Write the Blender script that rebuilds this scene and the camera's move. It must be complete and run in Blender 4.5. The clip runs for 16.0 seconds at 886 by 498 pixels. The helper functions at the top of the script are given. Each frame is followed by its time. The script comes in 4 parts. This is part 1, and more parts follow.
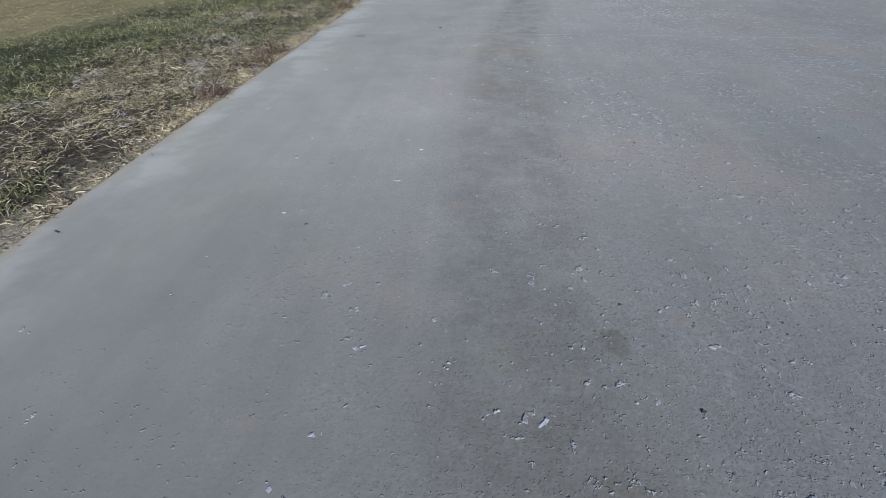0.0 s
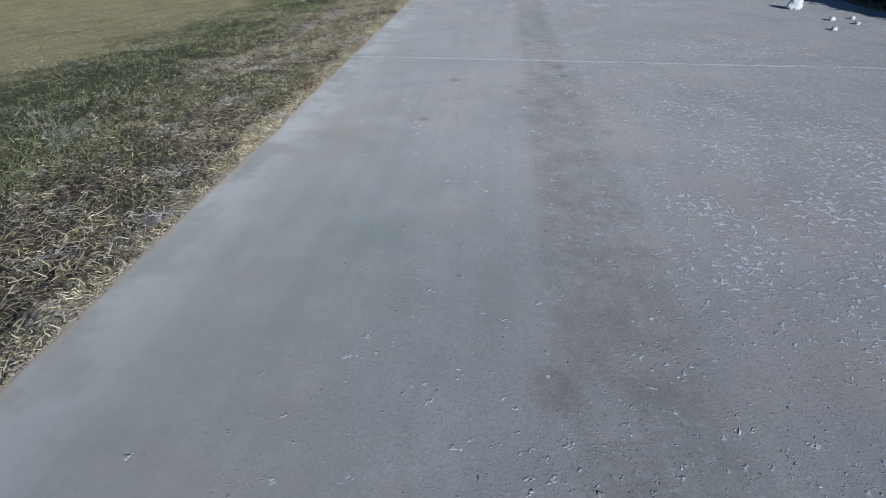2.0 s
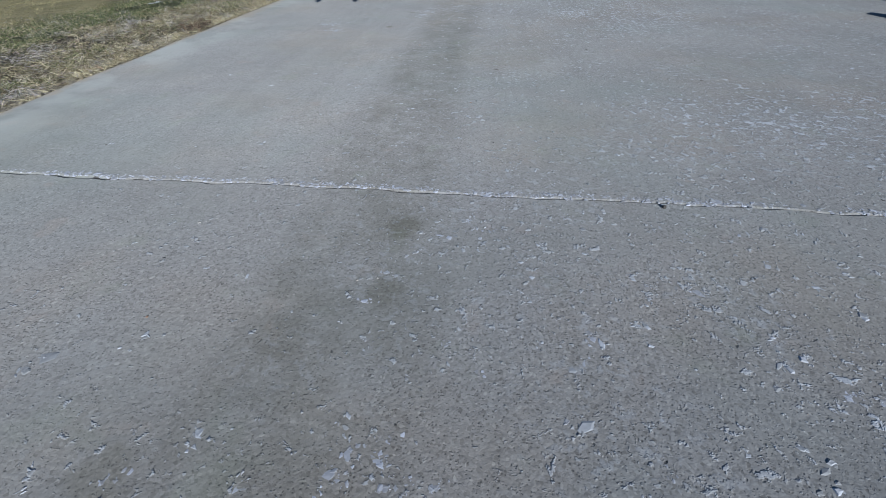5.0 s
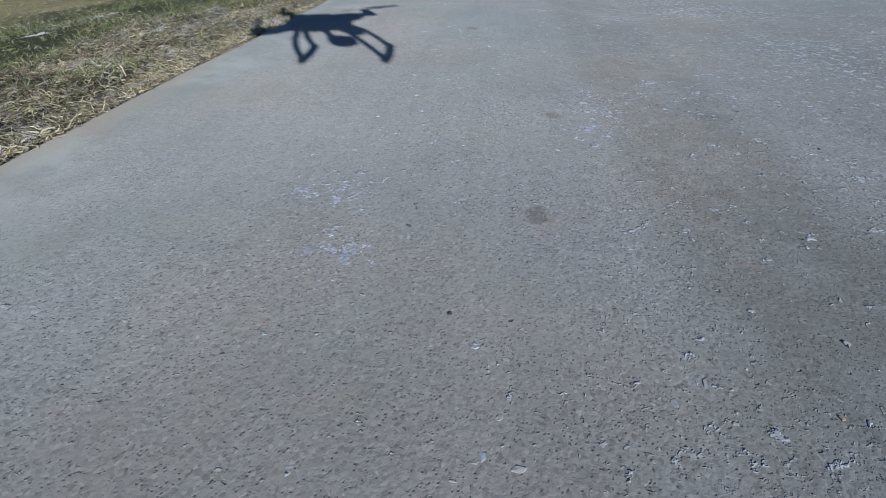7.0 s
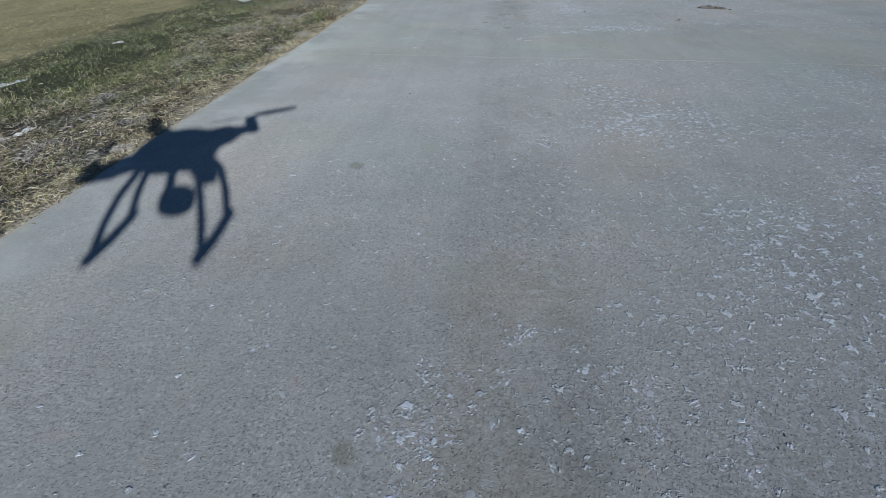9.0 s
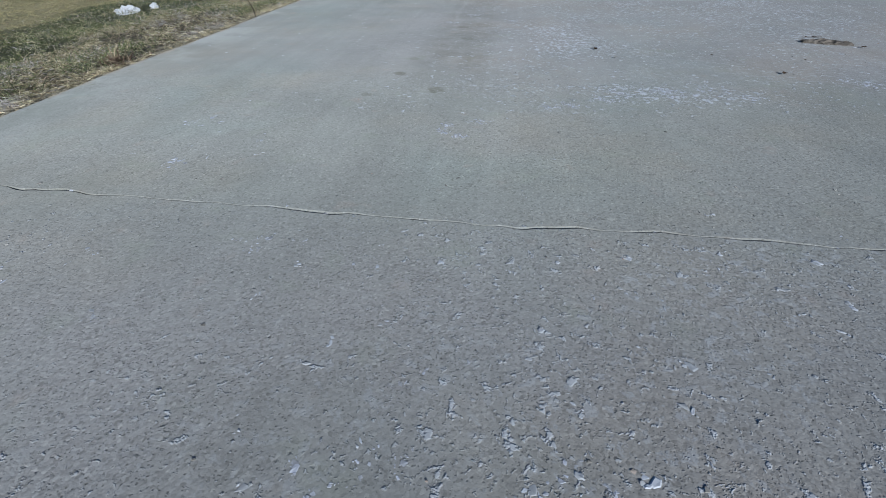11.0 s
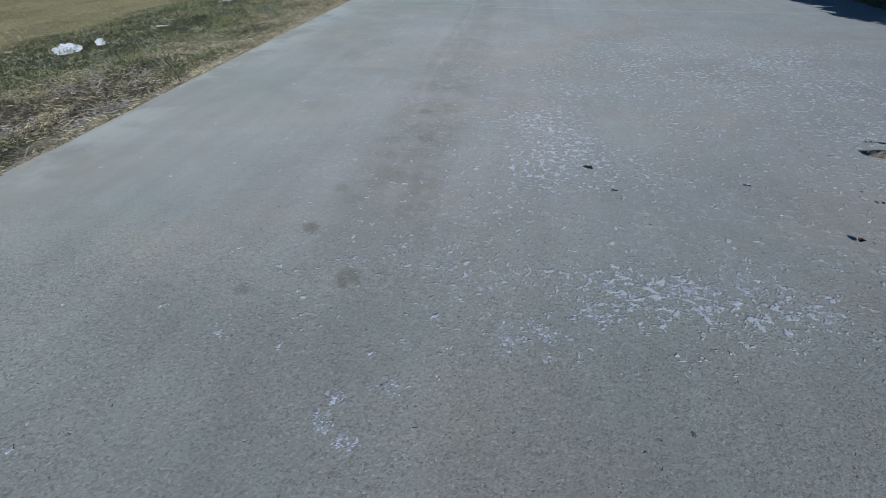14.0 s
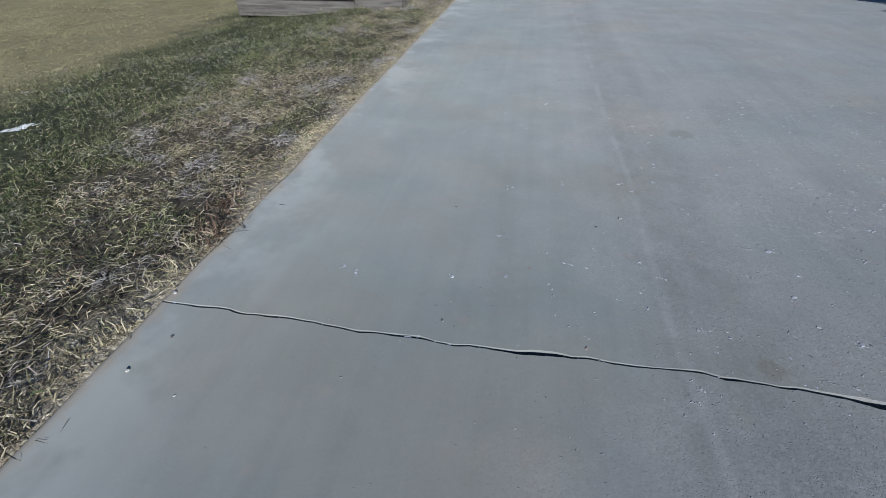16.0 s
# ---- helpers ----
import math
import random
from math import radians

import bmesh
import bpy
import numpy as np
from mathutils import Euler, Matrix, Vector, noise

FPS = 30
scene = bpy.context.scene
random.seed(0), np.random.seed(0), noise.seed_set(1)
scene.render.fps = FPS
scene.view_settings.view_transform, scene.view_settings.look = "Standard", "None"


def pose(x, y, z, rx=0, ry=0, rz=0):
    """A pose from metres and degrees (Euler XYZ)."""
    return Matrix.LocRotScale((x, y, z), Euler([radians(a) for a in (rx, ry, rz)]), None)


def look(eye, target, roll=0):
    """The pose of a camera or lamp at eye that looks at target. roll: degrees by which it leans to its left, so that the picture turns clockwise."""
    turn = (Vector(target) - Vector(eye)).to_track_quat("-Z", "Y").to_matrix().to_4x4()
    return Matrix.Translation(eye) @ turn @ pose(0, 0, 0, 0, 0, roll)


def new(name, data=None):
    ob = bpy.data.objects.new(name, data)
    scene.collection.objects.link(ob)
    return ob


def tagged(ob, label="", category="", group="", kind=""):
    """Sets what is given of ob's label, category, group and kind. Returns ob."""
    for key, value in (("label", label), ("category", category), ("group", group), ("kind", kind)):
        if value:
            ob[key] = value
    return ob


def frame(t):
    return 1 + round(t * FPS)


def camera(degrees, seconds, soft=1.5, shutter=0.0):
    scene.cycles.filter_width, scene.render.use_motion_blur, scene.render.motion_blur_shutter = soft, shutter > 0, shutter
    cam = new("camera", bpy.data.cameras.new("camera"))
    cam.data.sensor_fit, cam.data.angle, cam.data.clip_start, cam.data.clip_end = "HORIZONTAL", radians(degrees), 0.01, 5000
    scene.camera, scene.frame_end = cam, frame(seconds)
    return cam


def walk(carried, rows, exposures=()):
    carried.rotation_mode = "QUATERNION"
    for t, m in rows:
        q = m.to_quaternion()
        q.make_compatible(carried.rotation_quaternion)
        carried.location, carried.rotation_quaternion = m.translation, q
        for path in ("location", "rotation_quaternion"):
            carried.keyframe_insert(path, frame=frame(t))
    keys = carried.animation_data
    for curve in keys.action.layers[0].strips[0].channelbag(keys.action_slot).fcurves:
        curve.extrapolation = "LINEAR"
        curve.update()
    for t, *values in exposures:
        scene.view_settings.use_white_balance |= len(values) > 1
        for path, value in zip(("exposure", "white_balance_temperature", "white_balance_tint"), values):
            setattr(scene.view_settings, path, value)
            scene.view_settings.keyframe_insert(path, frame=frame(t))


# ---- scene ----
PATH = [
    (0.0, (0.581, -0.012, 0.322), (0.5053, 0.7682, -0.2988), -0.58),
    (0.1, (0.557, 0.142, 0.322), (0.4817, 0.9217, -0.2989), -0.58),
    (0.2, (0.527, 0.278, 0.330), (0.4514, 1.0584, -0.2907), -0.59),
    (0.3, (0.498, 0.424, 0.332), (0.4231, 1.2045, -0.2885), -0.60),
    (0.4, (0.475, 0.551, 0.336), (0.3989, 1.3314, -0.2849), -0.59),
    (0.5, (0.457, 0.687, 0.337), (0.3792, 1.4668, -0.2850), -0.58),
    (1.0, (0.453, 1.361, 0.342), (0.3754, 2.1394, -0.2802), -0.70),
    (1.2, (0.481, 1.606, 0.354), (0.4009, 2.3843, -0.2682), -0.69),
    (1.5, (0.548, 1.930, 0.397), (0.4651, 2.7077, -0.2263), -0.66),
    (2.0, (0.580, 2.385, 0.457), (0.4924, 3.1655, -0.1613), -0.40),
    (2.5, (0.540, 2.746, 0.490), (0.4601, 3.5287, -0.1270), -0.39),
    (3.0, (0.618, 3.117, 0.499), (0.5408, 3.8992, -0.1192), -0.43),
    (3.5, (0.853, 3.497, 0.484), (0.7716, 4.2774, -0.1357), -0.72),
    (4.0, (0.944, 3.653, 0.450), (0.8608, 4.4332, -0.1702), -0.54),
    (4.5, (0.948, 3.654, 0.350), (0.8679, 4.4338, -0.2699), -0.46),
    (4.7, (0.944, 3.644, 0.324), (0.8630, 4.4241, -0.2958), -0.43),
    (6.8, (0.571, 4.860, 0.198), (0.4815, 5.6399, -0.4218), -0.22),
    (7.0, (0.539, 4.888, 0.219), (0.4515, 5.6671, -0.4022), -0.23),
    (7.5, (0.512, 4.945, 0.344), (0.4219, 5.7232, -0.2770), -0.31),
    (8.0, (0.632, 5.004, 0.369), (0.5411, 5.7844, -0.2496), -0.42),
    (8.5, (0.711, 5.073, 0.371), (0.6186, 5.8548, -0.2462), -0.48),
    (9.0, (0.739, 5.296, 0.380), (0.6426, 6.0749, -0.2390), -0.67),
    (9.5, (0.658, 5.610, 0.379), (0.5554, 6.3906, -0.2375), -0.60),
    (10.0, (0.615, 5.866, 0.370), (0.5069, 6.6467, -0.2463), -0.58),
    (10.2, (0.672, 5.983, 0.353), (0.5558, 6.7637, -0.2617), -0.67),
    (12.3, (1.100, 6.840, 0.218), (0.9880, 7.6208, -0.3964), -0.42),
    (12.5, (1.121, 6.869, 0.229), (1.0079, 7.6489, -0.3861), -0.53),
    (13.0, (1.161, 6.899, 0.289), (1.0427, 7.6758, -0.3295), -0.69),
    (13.5, (1.177, 6.885, 0.343), (1.0587, 7.6592, -0.2798), -0.43),
    (14.0, (0.977, 6.874, 0.396), (0.8523, 7.6492, -0.2240), -0.46),
    (14.2, (0.893, 6.933, 0.413), (0.7670, 7.7057, -0.2098), -0.60),
    (14.5, (0.795, 7.112, 0.441), (0.6673, 7.8841, -0.1811), -0.38),
    (14.8, (0.763, 7.460, 0.482), (0.6335, 8.2339, -0.1379), -0.50),
    (15.5, (0.612, 8.498, 0.481), (0.4718, 9.2722, -0.1367), -0.53),
    (15.8, (0.534, 8.877, 0.466), (0.3925, 9.6498, -0.1523), -0.56),
    (16.0, (0.494, 9.086, 0.447), (0.3505, 9.8582, -0.1721), -0.55),
]
cam = camera(92.2, 16.0, soft=0.6)
walk(cam, [(t, look(eye, target, roll)) for t, eye, target, roll in PATH],
     exposures=[(0.0, 0.02, 5290.0, 11.0), (1.0, 0.08, 5240.0, 11.2), (2.0, 0.13, 5155.0, 10.0), (3.0, 0.13, 5130.0, 8.7), (3.5, 0.13, 5200.0, 9.2), (4.5, 0.05, 5205.0, 8.2),
                (7.5, 0.04, 5140.0, 6.6), (8.5, 0.03, 5170.0, 4.8), (10.0, 0.06, 5170.0, 8.2), (12.5, 0.00, 5145.0, 3.6), (13.5, -0.05, 5120.0, 4.2), (14.0, -0.03, 5120.0, 6.0),
                (14.5, -0.01, 5160.0, 7.2), (15.5, 0.06, 5195.0, 9.6), (16.0, 0.15, 5210.0, 10.3)])

# ---- sky and sun ----
SUN_AZ, SUN_EL = 29.2, 21.8      # the light travels forward and to the left along the drive, from a low winter sun
world = bpy.data.worlds.new("sky")
scene.world = world
world.use_nodes = True
wn = world.node_tree
sky = wn.nodes.new("ShaderNodeTexSky")
sky.sky_type, sky.sun_disc = 'NISHITA', False
sky.sun_elevation = radians(SUN_EL)
sky.sun_rotation = radians(180 - SUN_AZ)
sky.dust_density, sky.ozone_density = 0.3, 4.0
wn.nodes["Background"].inputs[1].default_value = 0.04
wn.links.new(sky.outputs[0], wn.nodes["Background"].inputs[0])
lamp = bpy.data.lights.new("sun", 'SUN')
lamp.energy, lamp.angle, lamp.color = 5.0, radians(0.53), (1.0, 0.89, 0.74)
away = Vector((-math.sin(radians(SUN_AZ)) * math.cos(radians(SUN_EL)),
               math.cos(radians(SUN_AZ)) * math.cos(radians(SUN_EL)), -math.sin(radians(SUN_EL))))
sun = new("sun", lamp)
sun.matrix_world = look((0, 0, 10), Vector((0, 0, 10)) + away)

JOINT_0, SLAB, WIDE = 1.56, 2.63, 2.80   # first joint, slab length, width of the drive


# ---- node helpers ----
class Nodes:
    def __init__(self, name, rough=0.9):
        self.mat = bpy.data.materials.new(name)
        self.mat.use_nodes = True
        self.t = self.mat.node_tree
        self.bsdf = self.t.nodes["Principled BSDF"]
        self.bsdf.inputs["Roughness"].default_value = rough
        self.bsdf.inputs["Specular IOR Level"].default_value = 0.25
        self.co = self.t.nodes.new("ShaderNodeTexCoord").outputs["Object"]

    def put(self, sock, v):
        if isinstance(v, bpy.types.NodeSocket):
            self.t.links.new(v, sock)
        elif isinstance(v, (tuple, list)):
            sock.default_value = (*v, 1) if len(v) == 3 and sock.type == 'RGBA' else v
        else:
            sock.default_value = v

    def noise(self, scale, detail=3.0, rough=0.55, co=None, warp=0.0):
        n = self.t.nodes.new("ShaderNodeTexNoise")
        self.put(n.inputs["Vector"], co or self.co)
        n.inputs["Scale"].default_value, n.inputs["Detail"].default_value = scale, detail
        n.inputs["Roughness"].default_value, n.inputs["Distortion"].default_value = rough, warp
        return n.outputs["Fac"]

    def tint_noise(self, scale):
        n = self.t.nodes.new("ShaderNodeTexNoise")
        self.put(n.inputs["Vector"], self.co)
        n.inputs["Scale"].default_value = scale
        return n.outputs["Color"]

    def cells(self, scale, co=None, feature='F1'):
        n = self.t.nodes.new("ShaderNodeTexVoronoi")
        n.feature = feature
        self.put(n.inputs["Vector"], co or self.co)
        n.inputs["Scale"].default_value = scale
        return n

    def math(self, op, a, b=0.0, c=0.0, clamp=False):
        n = self.t.nodes.new("ShaderNodeMath")
        n.operation, n.use_clamp = op, clamp
        for sock, v in zip(n.inputs, (a, b, c)):
            self.put(sock, v)
        return n.outputs[0]

    def step(self, v, lo, hi, a=0.0, b=1.0):
        n = self.t.nodes.new("ShaderNodeMapRange")
        n.interpolation_type = 'SMOOTHSTEP'
        for key, w in (("Value", v), ("From Min", lo), ("From Max", hi), ("To Min", a), ("To Max", b)):
            self.put(n.inputs[key], w)
        return n.outputs[0]

    def mix(self, f, a, b, mode='MIX'):
        n = self.t.nodes.new("ShaderNodeMix")
        n.data_type, n.blend_type = 'RGBA', mode
        self.put(n.inputs[0], f)
        self.put(n.inputs[6], a)
        self.put(n.inputs[7], b)
        return n.outputs[2]

    def ramp(self, v, stops):
        n = self.t.nodes.new("ShaderNodeValToRGB")
        self.put(n.inputs[0], v)
        e = n.color_ramp.elements
        while len(e) < len(stops):
            e.new(0.5)
        for k, (p, c) in enumerate(stops):
            e[k].position, e[k].color = p, (*c, 1)
        return n.outputs[0]

    def island(self):
        return self.t.nodes.new("ShaderNodeNewGeometry").outputs["Random Per Island"]

    def axes(self):
        n = self.t.nodes.new("ShaderNodeSeparateXYZ")
        self.put(n.inputs[0], self.co)
        return n.outputs

    def vec(self, op, a, b):
        n = self.t.nodes.new("ShaderNodeVectorMath")
        n.operation = op
        self.put(n.inputs[0], a)
        self.put(n.inputs[1], b)
        return n.outputs["Value"] if op in ('DISTANCE', 'LENGTH', 'DOT_PRODUCT') else n.outputs[0]

    def done(self, color, rough=None, bump=None, strength=1.0, distance=0.002, diffuse=0.0):
        self.put(self.bsdf.inputs["Base Color"], color)
        if rough is not None:
            self.put(self.bsdf.inputs["Roughness"], rough)
        if "Diffuse Roughness" in self.bsdf.inputs:
            self.bsdf.inputs["Diffuse Roughness"].default_value = diffuse
        if bump is not None:
            n = self.t.nodes.new("ShaderNodeBump")
            n.inputs["Strength"].default_value, n.inputs["Distance"].default_value = strength, distance
            self.put(n.inputs["Height"], bump)
            self.put(self.bsdf.inputs["Normal"], n.outputs[0])
        return self.mat


# ---- materials ----
# old damp and oil spots on the slabs: x, y, radius, strength
SPOTS = ((0.165, 1.505, 0.018, 0.7), (0.745, 1.655, 0.016, 0.8), (0.395, 3.548, 0.014, 0.8), (0.456, 3.916, 0.022, 0.8), (0.831, 4.11, 0.021, 0.8),
         (0.83, 4.00, 0.019, 0.6), (0.588, 5.221, 0.013, 1.0), (0.626, 5.47, 0.011, 0.8), (0.678, 7.394, 0.014, 1.0), (0.777, 7.289, 0.020, 0.8),
         (0.644, 7.244, 0.012, 0.6), (0.687, 7.522, 0.014, 0.5), (0.767, 7.922, 0.018, 0.6), (0.797, 7.76, 0.020, 0.5), (0.485, 6.015, 0.013, 0.8),
         (0.716, 0.262, 0.014, 0.8), (0.87, 6.315, 0.014, 0.7), (0.905, 10.207, 0.030, 0.5), (0.834, 9.475, 0.016, 0.5), (0.679, 2.70, 0.030, 0.6),
         (0.73, 2.22, 0.022, 0.6), (0.68, 3.805, 0.022, 0.6), (0.893, 3.495, 0.018, 0.5), (0.756, 3.935, 0.024, 0.5))
# places where the pale cement skin is still there in scabs: x, y, reach along x, reach along y
SCABS = ((0.69, 5.48, 0.04, 0.12), (0.40, 5.20, 0.06, 0.12), (0.86, 3.80, 0.04, 0.06), (1.26, 3.90, 0.14, 0.10), (1.18, 7.31, 0.26, 0.07), (0.74, 7.46, 0.03, 0.12),
         (1.55, 4.50, 0.50, 0.20), (1.02, 3.12, 0.12, 0.24), (1.65, 8.35, 0.60, 0.60), (1.35, 5.70, 0.35, 0.55), (1.10, 6.30, 0.18, 0.35),
         (0.86, 0.85, 0.10, 0.25), (1.25, 2.2, 0.35, 0.5), (1.35, 3.3, 0.35, 0.55), (1.05, 7.75, 0.2, 0.35))


def concrete_material():
    m = Nodes("weathered_concrete", 0.92)
    x, y, z = m.axes()
    big, mid, blot = m.noise(1.3, 4, 0.6), m.noise(9.0, 5, 0.65), m.noise(3.6, 5, 0.62, warp=0.4)
    fine = m.noise(430.0, 2, 0.65)
    # the trowelled strip along the lawn stayed smooth, the middle has lost its skin
    edge = m.math('ADD', x, m.math('MULTIPLY', m.math('SUBTRACT', mid, 0.5), 0.5))
    edge = m.math('ADD', edge, m.math('MULTIPLY', m.math('SUBTRACT', big, 0.5), 0.9))
    fresh = m.step(y, 8.6, 9.6)                       # the last slabs are better kept
    low = m.math('MULTIPLY', m.step(y, 3.1, 4.0), m.math('SUBTRACT', 1.0, m.step(y, 7.2, 7.55)))
    edge = m.math('ADD', edge, m.math('SUBTRACT', m.math('MULTIPLY', low, 0.30), m.math('MULTIPLY', fresh, 0.25)))
    worn = m.math('MULTIPLY', m.step(edge, 0.14, 0.62), m.step(m.noise(3.3, 4, 0.65), 0.30, 0.62, 0.6, 1.0))
    rough = m.math('MULTIPLY', worn, m.step(low, 0.0, 1.0, 0.48, 1.0))     # the grit lies bare between the second joint and the third
    gravel, holes = m.cells(430.0), m.cells(440.0)
    stone = m.math('ADD', gravel.outputs["Color"], 0.0)
    pick = m.math('ADD', holes.outputs["Color"], 0.0)
    base = m.ramp(big, ((0.3, (0.294, 0.294, 0.288)), (0.5, (0.324, 0.320, 0.315)), (0.72, (0.353, 0.346, 0.341))))
    base = m.mix(m.step(mid, 0.35, 0.75, 0.0, 0.35), base, (0.392, 0.388, 0.376))
    bloomy = m.math('MULTIPLY', m.math('MULTIPLY', m.step(y, 6.6, 6.9), m.step(y, 7.2, 7.55, 1.0, 0.0)), 0.8)
    base = m.mix(bloomy, base, m.mix(1.0, base, (0.965, 1.0, 0.955), 'MULTIPLY'))     # a thin green bloom on the bare grit
    base = m.mix(fresh, base, m.mix(1.0, base, (0.972, 1.0, 1.012), 'MULTIPLY'))
    # cloudy patches, some warm with dust, some cool and damp
    base = m.mix(1.0, base, m.ramp(blot, ((0.30, (0.91, 0.915, 0.91)), (0.46, (0.985, 0.985, 0.98)), (0.60, (1.03, 1.025, 1.015)), (0.75, (1.08, 1.075, 1.07)))), 'MULTIPLY')
    base = m.mix(m.step(m.noise(2.3, 4, 0.6), 0.46, 0.66, 0.0, 0.55), base, m.mix(1.0, base, (1.06, 0.99, 0.91), 'MULTIPLY'))
    base = m.mix(m.step(m.noise(1.9, 3, 0.6, warp=0.5), 0.48, 0.66, 0.0, 0.55), base, m.mix(1.0, base, (0.93, 1.0, 1.0), 'MULTIPLY'))
    base = m.mix(m.math('SUBTRACT', 1.0, worn), base, m.mix(1.0, base, (0.895, 0.925, 0.895), 'MULTIPLY'))
    base = m.mix(m.math('ADD', 0.06, m.math('MULTIPLY', rough, 0.66)), base, m.mix(1.0, base, m.ramp(stone, ((0.0, (0.42, 0.41, 0.39)), (0.30, (0.90, 0.89, 0.88)), (0.8, (1.12, 1.12, 1.12)), (1.0, (1.60, 1.58, 1.55)))), 'MULTIPLY'))
    # pores between the stones, the shade inside them painted in dark
    pore_field = m.math('MULTIPLY', m.step(m.math('ADD', holes.outputs["Distance"], m.math('MULTIPLY', m.math('SUBTRACT', fine, 0.5), 0.9)), 0.37, 0.17), m.step(m.math('ADD', pick, m.math('MULTIPLY', m.math('SUBTRACT', m.noise(25.0, 3), 0.5), 0.8)), 0.56, 0.64))
    pores = m.math('MULTIPLY', pore_field, m.math('ADD', m.math('MULTIPLY', m.math('MULTIPLY', rough, m.math('SUBTRACT', 1.0, bloomy)), 0.60), 0.03))
    base = m.mix(pores, base, (0.11, 0.105, 0.098))
    # single pits where small stones have popped out, with their shade darkened into the colour
    pit = m.cells(150.0, co=m.vec('ADD', m.co, m.vec('MULTIPLY', m.tint_noise(120.0), (0.008, 0.008, 0))))
    pit_pick = m.math('ADD', m.math('ADD', pit.outputs["Color"], 0.0), m.math('MULTIPLY', m.math('SUBTRACT', m.noise(8.0, 3), 0.5), 0.5))
    pits = m.math('MULTIPLY', m.step(m.math('ADD', pit.outputs["Distance"], m.math('MULTIPLY', m.math('SUBTRACT', fine, 0.5), 0.55)), 0.28, 0.10), m.step(pit_pick, 0.80, 0.94))
    pits = m.math('MULTIPLY', pits, m.step(edge, 0.40, 0.85, 0.0, 1.0))
    base = m.mix(m.math('MULTIPLY', pits, 0.20), base, (0.14, 0.135, 0.128))
    # flaked hollows where the skin has gone
    hollow = m.math('MULTIPLY', m.step(m.noise(70.0, 4, 0.7), 0.54, 0.62), rough)
    base = m.mix(m.math('MULTIPLY', hollow, 0.20), base, (0.21, 0.205, 0.20))
    # a darker wheel track with earth rubbed in
    track = m.math('SUBTRACT', x, m.math('ADD', m.step(y, 1.2, 2.6, 0.635, 0.785), m.math('MULTIPLY', m.math('SUBTRACT', m.noise(2.2, 2), 0.5), 0.08)))
    track = m.step(m.math('ABSOLUTE', track), 0.05, 0.125, 1.0, 0.0)
    track = m.math('MULTIPLY', track, m.step(m.noise(13.0, 5, 0.75), 0.36, 0.62, 0.25, 1.0))
    track = m.math('MULTIPLY', track, m.math('SUBTRACT', 1.0, m.math('MULTIPLY', m.step(y, 5.2, 6.0), m.math('MULTIPLY', low, 0.45))))
    track = m.math('MULTIPLY', track, m.step(y, 7.6, 9.3, 0.85, 0.40))
    track = m.math('MULTIPLY', track, m.step(m.math('ABSOLUTE', m.math('SUBTRACT', y, 7.0)), 0.25, 0.6, 0.35, 1.0))
    base = m.mix(m.math('MULTIPLY', track, 0.72), base, m.mix(1.0, base, (0.63, 0.625, 0.575), 'MULTIPLY'))
    # faint broom and wheel streaks along the drive
    streak = m.noise(1.0, 4, 0.6, co=m.vec('MULTIPLY', m.co, (26.0, 0.9, 0.0)))
    base = m.mix(0.45, base, m.mix(1.0, base, m.ramp(streak, ((0.3, (0.90, 0.90, 0.89)), (0.5, (1.0, 1.0, 1.0)), (0.7, (1.08, 1.08, 1.08)))), 'MULTIPLY'))
    # greenish and rusty tinges
    base = m.mix(m.step(m.noise(14.0, 3), 0.58, 0.72, 0.0, 0.22), base, (0.30, 0.33, 0.26))
    base = m.mix(m.step(m.noise(21.0, 3, 0.5), 0.62, 0.74, 0.0, 0.20), base, (0.40, 0.32, 0.27))
    # a long pale scrape beside the wheel track on the last slabs
    scrape = m.math('ABSOLUTE', m.math('SUBTRACT', x, m.math('ADD', 0.735, m.math('MULTIPLY', m.math('SUBTRACT', m.noise(1.7, 2), 0.5), 0.05))))
    scrape = m.math('MULTIPLY', m.step(scrape, 0.002, 0.011, 1.0, 0.0), m.math('MULTIPLY', m.step(y, 7.7, 8.2), m.step(m.noise(7.0, 4), 0.35, 0.6)))
    base = m.mix(m.math('MULTIPLY', scrape, 0.16), base, (0.50, 0.50, 0.50))
    # pale lime bloom along the lawn edge
    bloom = m.math('MULTIPLY', m.step(x, 0.22, 0.02), m.step(m.noise(5.0, 4, 0.6), 0.44, 0.60))
    base = m.mix(m.math('MULTIPLY', bloom, 0.42), base, (0.50, 0.51, 0.49))
    shift = m.math('MULTIPLY', m.math('SUBTRACT', m.noise(60.0, 3), 0.5), 0.024)
    for sx, sy, r, k in SPOTS:
        d = m.math('ADD', m.vec('DISTANCE', m.vec('MULTIPLY', m.co, (1, 0.9, 0)), (sx, sy * 0.9, 0)), shift)
        base = m.mix(m.step(d, r * 0.6, r * 1.25, k * 0.60, 0.0), base, m.mix(1.0, base, (0.50, 0.48, 0.38), 'MULTIPLY'))
    # soil washed over the edge from the lawn
    spill = m.math('MULTIPLY', m.step(m.math('ABSOLUTE', m.math('SUBTRACT', y, 5.45)), 0.05, 0.40, 1.0, 0.0), 0.04)
    wash = m.step(m.math('ADD', x, m.math('MULTIPLY', m.math('SUBTRACT', m.noise(16.0, 4, 0.65), 0.5), 0.07)), 0.004, m.math('ADD', 0.028, spill), 0.75, 0.0)
    base = m.mix(wash, base, m.mix(fine, (0.27, 0.23, 0.175), (0.44, 0.395, 0.32)))
